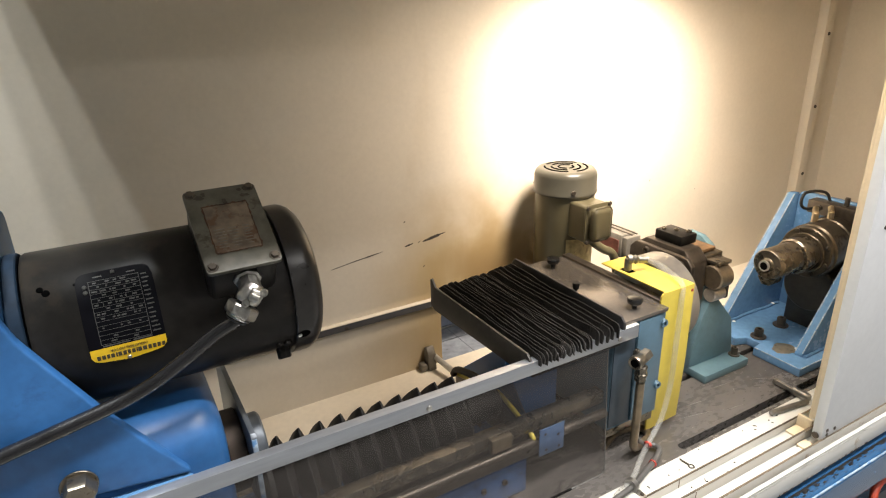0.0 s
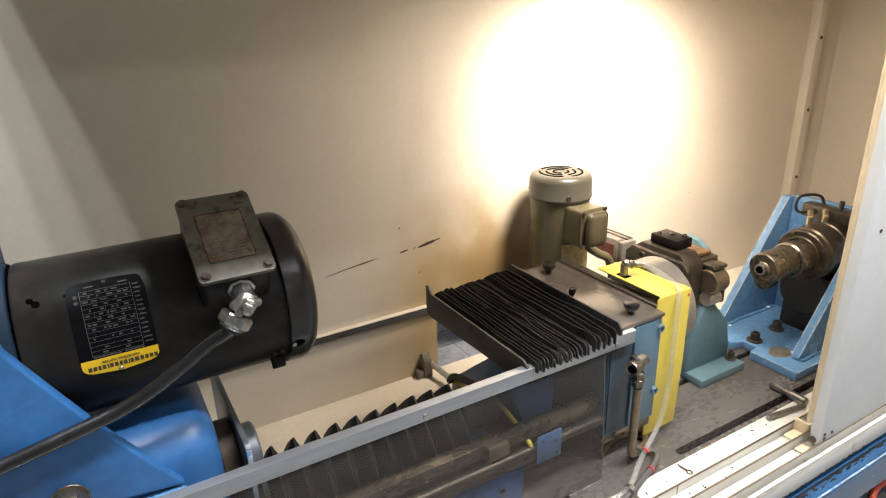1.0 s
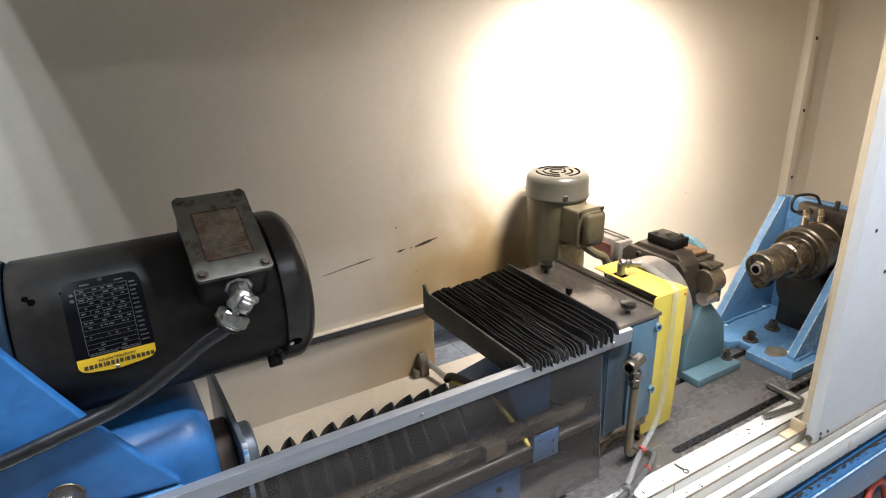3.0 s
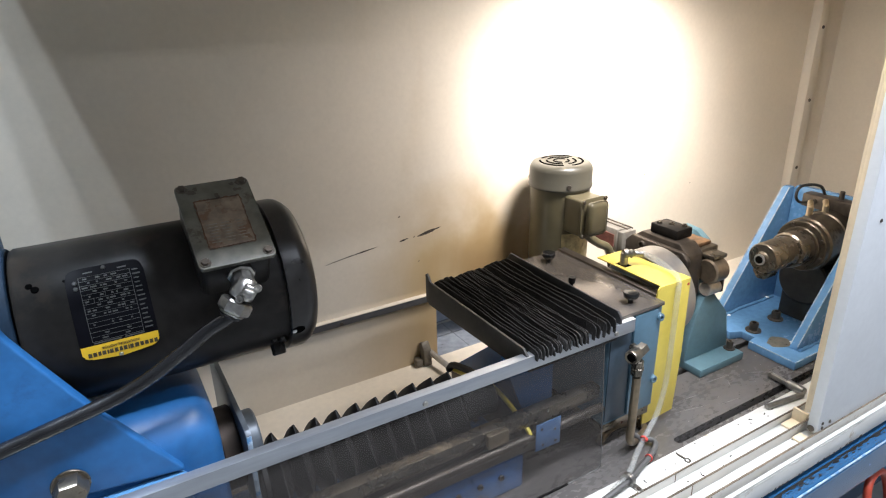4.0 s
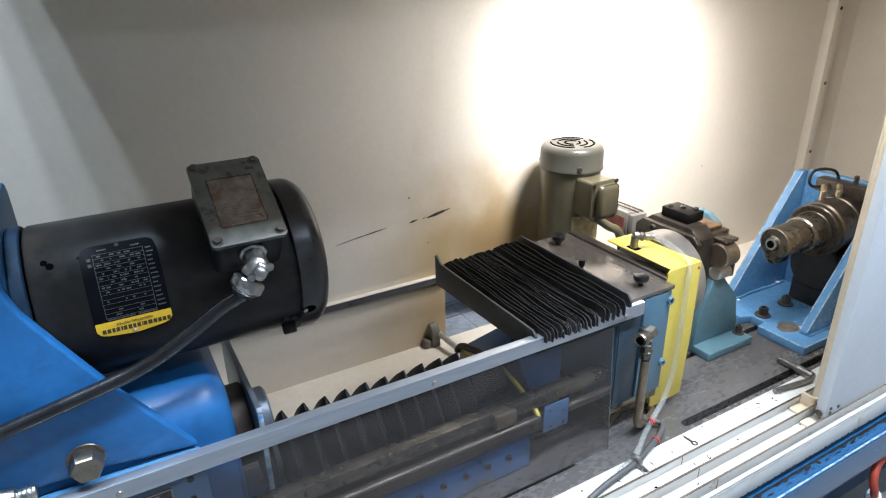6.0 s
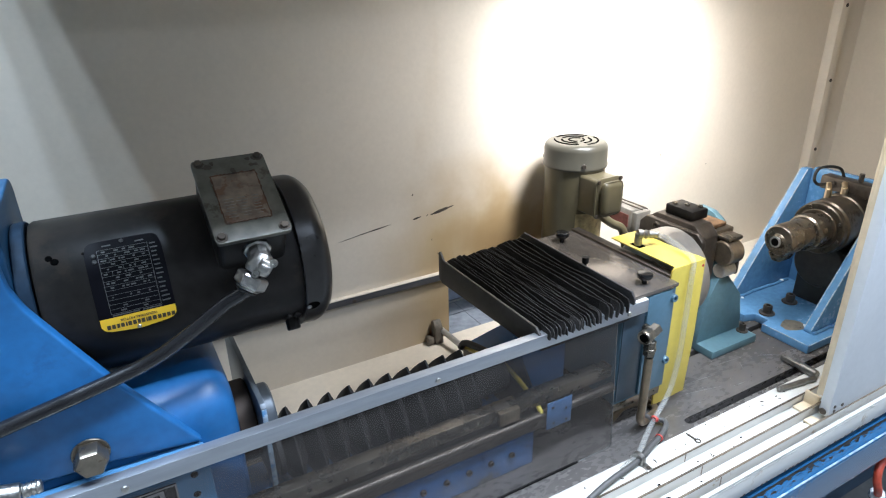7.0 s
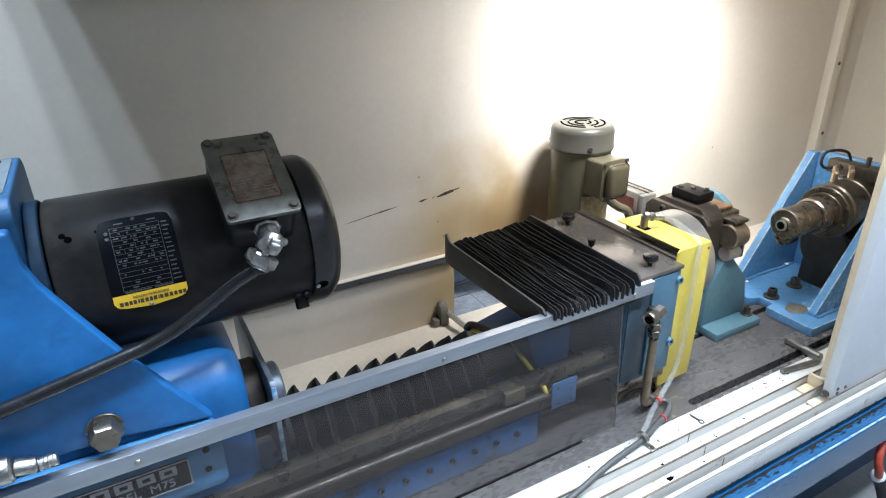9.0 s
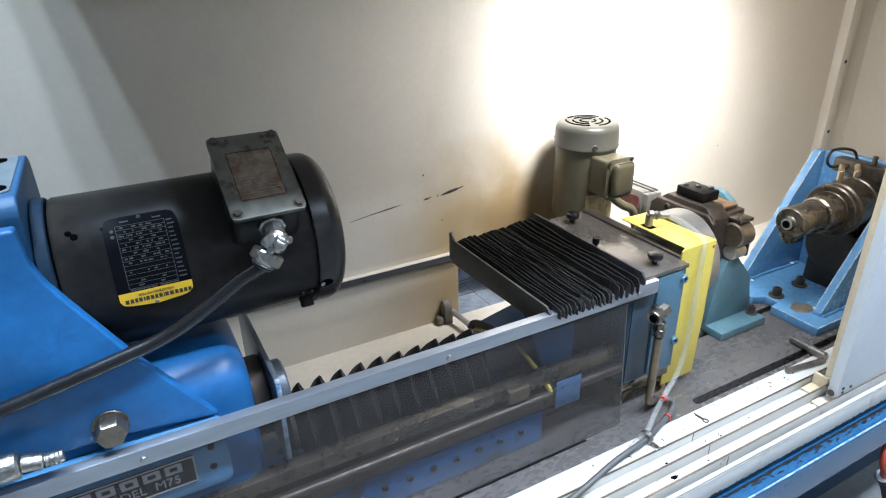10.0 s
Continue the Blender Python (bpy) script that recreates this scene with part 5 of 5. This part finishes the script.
part("upright", slab([(1.405, 0.6285), (1.597, 0.6285), (1.595, 0.665), (1.574, 0.752), (1.522, 0.808), (1.500, 0.832), (1.474, 0.838), (1.458, 0.828), (1.434, 0.780), (1.414, 0.70)], "y", 1.035, 1.060, 0.003), TEAL, teal)
part("back_upright", slab([(1.095, 0.6285), (1.20, 0.6285), (1.20, 0.992), (1.15, 0.988), (1.115, 0.968), (1.098, 0.935), (1.095, 0.90)], "x", 1.533, 1.556, 0.003), TEAL, teal)
for x, y in ((1.585, 1.015), (1.582, 1.24)):
    b = part("bolt", join(hexhead((x, y, 0.628), (x, y, 0.655), 0.010), rod((x, y, 0.6282), (x, y, 0.632), 0.017, 0.001, 20)), DARKSTEEL, teal)

clamp = thing("clamp_unit", (1.40, 1.15, 0.80), "dark oily clamp head with a square cap and roller", "clamp")
part("body", slab([(1.045, 0.84), (1.245, 0.84), (1.245, 0.975), (1.215, 0.998), (1.075, 0.998), (1.045, 0.97)], "x", 1.372, 1.440, 0.006), DARKSTEEL, clamp)
part("cap", box((1.386, 1.100, 0.9985), (1.452, 1.196, 1.028), 0.004), BLACK, clamp, "black square cap")
for x, y in ((1.42, 1.148), (1.402, 1.178), (1.437, 1.118)):
    part("cap_bolt", hexhead((x, y, 1.028), (x, y, 1.034), 0.0075), BROWNSTEEL, clamp)
part("front_plate", slab([(1.03, 0.86), (1.265, 0.86), (1.265, 0.955), (1.235, 0.985), (1.05, 0.985), (1.03, 0.965)], "x", 1.354, 1.3715, 0.004), DARKSTEEL, clamp)
for y, z in ((1.065, 0.965), (1.19, 0.968), (1.24, 0.925)):
    part("bolt", hexhead((1.354, y, z), (1.345, y, z), 0.010), DARKSTEEL, clamp)
part("jaw", box((1.4405, 1.065, 0.870), (1.530, 1.160, 0.968), 0.004), BROWNSTEEL, clamp)
part("worn_pad", box((1.4405, 1.080, 0.9685), (1.515, 1.155, 0.981), 0.003), PADBROWN, clamp, "rusty brown pad")
part("slide", box((1.455, 1.020, 0.949), (1.512, 1.0645, 0.960), 0.002), BROWNSTEEL, clamp)
part("roller", rod((1.450, 1.035, 0.912), (1.505, 1.035, 0.912), 0.036, 0.004, 40), BROWNTUBE, clamp)
part("small_roller", rod((1.458, 1.040, 0.853), (1.510, 1.040, 0.853), 0.021, 0.003, 32), STEEL, clamp)
part("link", slab([(1.025, 0.835), (1.050, 0.835), (1.050, 0.925), (1.025, 0.915)], "x", 1.511, 1.525, 0.003), DARKSTEEL, clamp)
cyl = part("air_cylinder", join(box((1.335, 1.275, 0.915), (1.400, 1.385, 0.990), 0.006), box((1.338, 1.255, 0.908), (1.395, 1.2745, 0.985), 0.003)), SILVER, clamp, "silver air cylinder")
part("label", box((1.3325, 1.285, 0.932), (1.3346, 1.375, 0.972)), LABELRED, cyl, "faded red label")
for x in (1.352, 1.372):
    part("pin", rod((x, 1.25, 0.996), (x, 1.37, 0.996), 0.0022, 0, 8), DARKSTEEL, cyl)

# ---- blue tail bracket and spindle ----
tail = thing("tail_bracket", (1.95, 1.05, BEDZ), "light blue welded tail bracket bolted to the bed", "bracket")
part("base_plate", slab([(1.672, 0.857), (2.32, 0.857), (2.32, 1.195), (1.672, 1.195), (1.672, 1.075), (1.712, 1.06), (1.712, 1.015), (1.672, 1.01)], "z", BEDZ + 0.0005, 0.630, 0.003), LIGHTBLUE, tail)
part("back_plate", slab([(0.86, 0.6305), (1.19, 0.6305), (1.19, 0.993), (1.16, 1.041), (0.89, 1.041), (0.86, 0.993)], "x", 2.035, 2.062, 0.003), LIGHTBLUE, tail)
rib = [(1.737, 0.6305), (2.0345, 0.6305), (2.0345, 1.038), (2.008, 1.038), (1.737, 0.642)]
part("rib", slab(rib, "y", 1.164, 1.190, 0.003), LIGHTBLUE, tail)
part("rib", slab(rib, "y", 0.893, 0.918, 0.003), LIGHTBLUE, tail)
for x, y in ((1.742, 1.043), (1.872, 1.052), (1.955, 1.045)):
    part("bolt", join(hexhead((x, y, 0.630), (x, y, 0.660), 0.014), rod((x, y, 0.6303), (x, y, 0.636), 0.024, 0.001, 24)), DARKSTEEL, tail)

for y in (0.8945, 1.1655, 0.9165, 1.1885):
    part("worn_highlight_edge", rod((1.739, y, 0.6435), (2.007, y, 1.0365), 0.0022, 0.0005, 8), WORNLITBLUE, tail, "chipped paint edge")
part("worn_highlight_edge", rod((1.6735, 0.8585, 0.6288), (2.318, 0.8585, 0.6288), 0.0020, 0.0005, 8), WORNLITBLUE, tail, "chipped paint edge")
part("worn_highlight_edge", rod((1.6735, 0.8585, 0.6288), (1.6735, 1.008, 0.6288), 0.0020, 0.0005, 8), WORNLITBLUE, tail, "chipped paint edge")
random.seed(8)
for y, x0, x1 in ((1.160, 1.74, 2.02), (0.889, 1.74, 1.90)):
    pts = [(x0 + (x1 - x0) * k / 10, y + random.uniform(-0.002, 0.002), 0.633 + random.uniform(-0.001, 0.002)) for k in range(11)]
    part("weld_bead", sweep(pts, 0.0055, 8, 2), LIGHTBLUE, tail)
part("oil_stain", slab([(1.742 + 0.045 * math.cos(radians(a)) * random.uniform(0.8, 1.1), 0.955 + 0.032 * math.sin(radians(a)) * random.uniform(0.8, 1.1)) for a in range(0, 360, 24)], "z", 0.6301, 0.6306), STAIN, tail, "brown oil stain")

# Small domes for drips; their white glints are put into the colour.
for x, y, z, r in ((1.765, 1.150, 0.634, 0.006), (1.735, 1.045, 0.632, 0.005), (1.80, 0.925, 0.632, 0.009), (1.775, 0.935, 0.632, 0.006), (1.83, 0.930, 0.632, 0.005), (1.985, 1.158, 0.640, 0.007)):
    part("glint_drip", lathe([(0, 0), (r, 0), (r * 0.85, r * 0.3), (r * 0.4, r * 0.5), (0, r * 0.55)], (x, y, z - 0.002), (x, y, z + 1), 12), GLINTDRIP, tail, "glossy paint drip with a white glint put into its colour")

spindle = thing("tail_spindle", (1.9, 1.003, 0.915), "oily steel rotary spindle with hollow nose", "spindle")
SY, SZ = 1.005, 0.915
part("nose", lathe([(0.013, 0.03), (0.013, -0.004), (0.0185, -0.006), (0.020, 0.004), (0.022, 0.006), (0.043, 0.006), (0.047, 0.011), (0.047, 0.112), (0.044, 0.115), (0.044, 0.13), (0, 0.13)], (1.652, SY, SZ), (2.2, SY, SZ), 56), BROWNSTEEL, spindle)
part("bore", rod((1.6418, SY, SZ), (1.70, SY, SZ), 0.0115, 0, 24), SHADEGREASE, spindle)
part("nose_ring", lathe([(0.0130, 0), (0.0165, 0), (0.0165, 0.004), (0.0130, 0.004)], (1.6425, SY, SZ), (2.2, SY, SZ), 40), STEEL, spindle, "bright steel ring")
part("chip_guard", slab([(SY - 0.02, SZ - 0.045), (SY + 0.03, SZ - 0.045), (SY + 0.012, SZ - 0.068), (SY - 0.012, SZ - 0.066)], "x", 1.665, 1.72, 0.002), BROWNSTEEL, spindle)
part("collar", lathe([(0, 0), (0.050, 0), (0.055, 0.005), (0.055, 0.036), (0.052, 0.039), (0.052, 0.068), (0, 0.068)], (1.772, SY, SZ), (2.2, SY, SZ), 56), BROWNSTEEL, spindle)
part("flange", lathe([(0, 0), (0.060, 0), (0.062, 0.002), (0.062, 0.007), (0.077, 0.007), (0.080, 0.010), (0.080, 0.028), (0.0, 0.028)], (1.836, SY, SZ), (2.2, SY, SZ), 64), MIDSTEEL, spindle)
for i in range(8):
    a = 2 * math.pi * i / 8 + 0.3
    p = Vector((1.8435, SY + 0.071 * math.cos(a), SZ + 0.071 * math.sin(a)))
    part("bolt", hexhead(p, p + Vector((-0.005, 0, 0)), 0.006), DARKSTEEL, spindle)
part("housing", lathe([(0, 0), (0.078, 0), (0.084, 0.006), (0.084, 0.080), (0.088, 0.083), (0.088, 0.1695), (0, 0.1695)], (1.8645, SY, SZ), (2.2, SY, SZ), 64), MIDSTEEL, spindle)
part("top_block", box((1.985, SY - 0.10, SZ + 0.080), (2.030, SY + 0.10, SZ + 0.122), 0.003), DARKSTEEL, spindle)
for dy in (-0.07, 0.06):
    part("block_bolt", hexhead((1.985, SY + dy, SZ + 0.104), (1.979, SY + dy, SZ + 0.104), 0.009), DARKSTEEL, spindle)
part("top_stud", rod((2.005, SY - 0.01, SZ + 0.122), (2.005, SY - 0.01, SZ + 0.150), 0.008, 0.002, 8), DARKSTEEL, spindle)
for dx in (0, 0.045):
    part("brass_fitting", join(rod((1.915 + dx, SY + 0.03 - dx * 0.5, SZ + 0.074), (1.915 + dx, SY + 0.03 - dx * 0.5, SZ + 0.108), 0.010, 0.002, 8), rod((1.915 + dx, SY + 0.03 - dx * 0.5, SZ + 0.104), (1.935 + dx, SY + 0.045 - dx * 0.5, SZ + 0.116), 0.009, 0.002, 12)), BRASS, spindle, "brass hose fitting")
part("air_line", sweep([(1.935, 1.052, 1.030), (1.905, 1.066, 1.030), (1.886, 1.070, 1.050), (1.900, 1.071, 1.078), (1.955, 1.068, 1.078), (2.005, 1.062, 1.064), (2.022, 1.055, 1.036)], 0.0045, 10), RUBBER, spindle, "black air line")
part("saddle", join(box((1.925, SY - 0.075, 0.6305), (2.0345, SY + 0.075, SZ - 0.085), 0.006), rod((1.915, SY + 0.01, 0.775), (2.034, SY + 0.01, 0.775), 0.082, 0.006, 40)), PLATEDARK, spindle)

# ---- loose tools ----
wrench = single("socket_wrench", join(rod((1.582, 0.874, 0.6145), (1.5785, 0.816, 0.6145), 0.0085, 0.002, 8), rod((1.5785, 0.818, 0.6165), (1.576, 0.768, 0.6165), 0.0125, 0.003, 20), rod((1.5822, 0.876, 0.6145), (1.5816, 0.868, 0.6145), 0.0105, 0.002, 8)), FITGREY, "chrome socket wrench lying on the bed", "wrench")
tool_bar = single("tommy_bar", rod((1.4305, 0.7844, 0.614), (1.5645, 0.7659, 0.614), 0.0075, 0.002, 16), FITGREY, "short steel bar lying beside the door", "tool bar")
pin = single("cotter_pin", join(rod((1.0910, 0.7645, 0.608), (1.0885, 0.7860, 0.608), 0.0024, 0, 8), sweep([(1.0917 + 0.0062 * math.cos(radians(a)), 0.7585 + 0.0062 * math.sin(radians(a)), 0.608) for a in range(0, 361, 45)], 0.0015, 8, 4)), DARKSTEEL, "small dark cotter pin on the sill", "pin")

# ---- at the foot of the machine ----
hose_pair = thing("coupled_hose", (1.80, 0.60, 0.0), "red rubber hose looped into a white collar on a black hose", "hose")
part("hose", sweep([(1.86, 0.585, 0.017), (1.84, 0.59, 0.06), (1.80, 0.61, 0.17), (1.772, 0.622, 0.212)], 0.019, 14), RUBBER, hose_pair)
part("collar", rod((1.772, 0.621, 0.212), (1.754, 0.610, 0.234), 0.019, 0.004, 24), DOORWHITE, hose_pair, "white collar")
part("red_loop", sweep([(1.754, 0.610, 0.234), (1.728, 0.604, 0.268), (1.722, 0.612, 0.305), (1.742, 0.622, 0.336), (1.785, 0.628, 0.345), (1.835, 0.628, 0.320), (1.875, 0.62, 0.24), (1.90, 0.60, 0.10), (1.94, 0.58, 0.012), (2.05, 0.58, 0.012)], 0.011, 14), HOSERED, hose_pair, "red rubber hose")
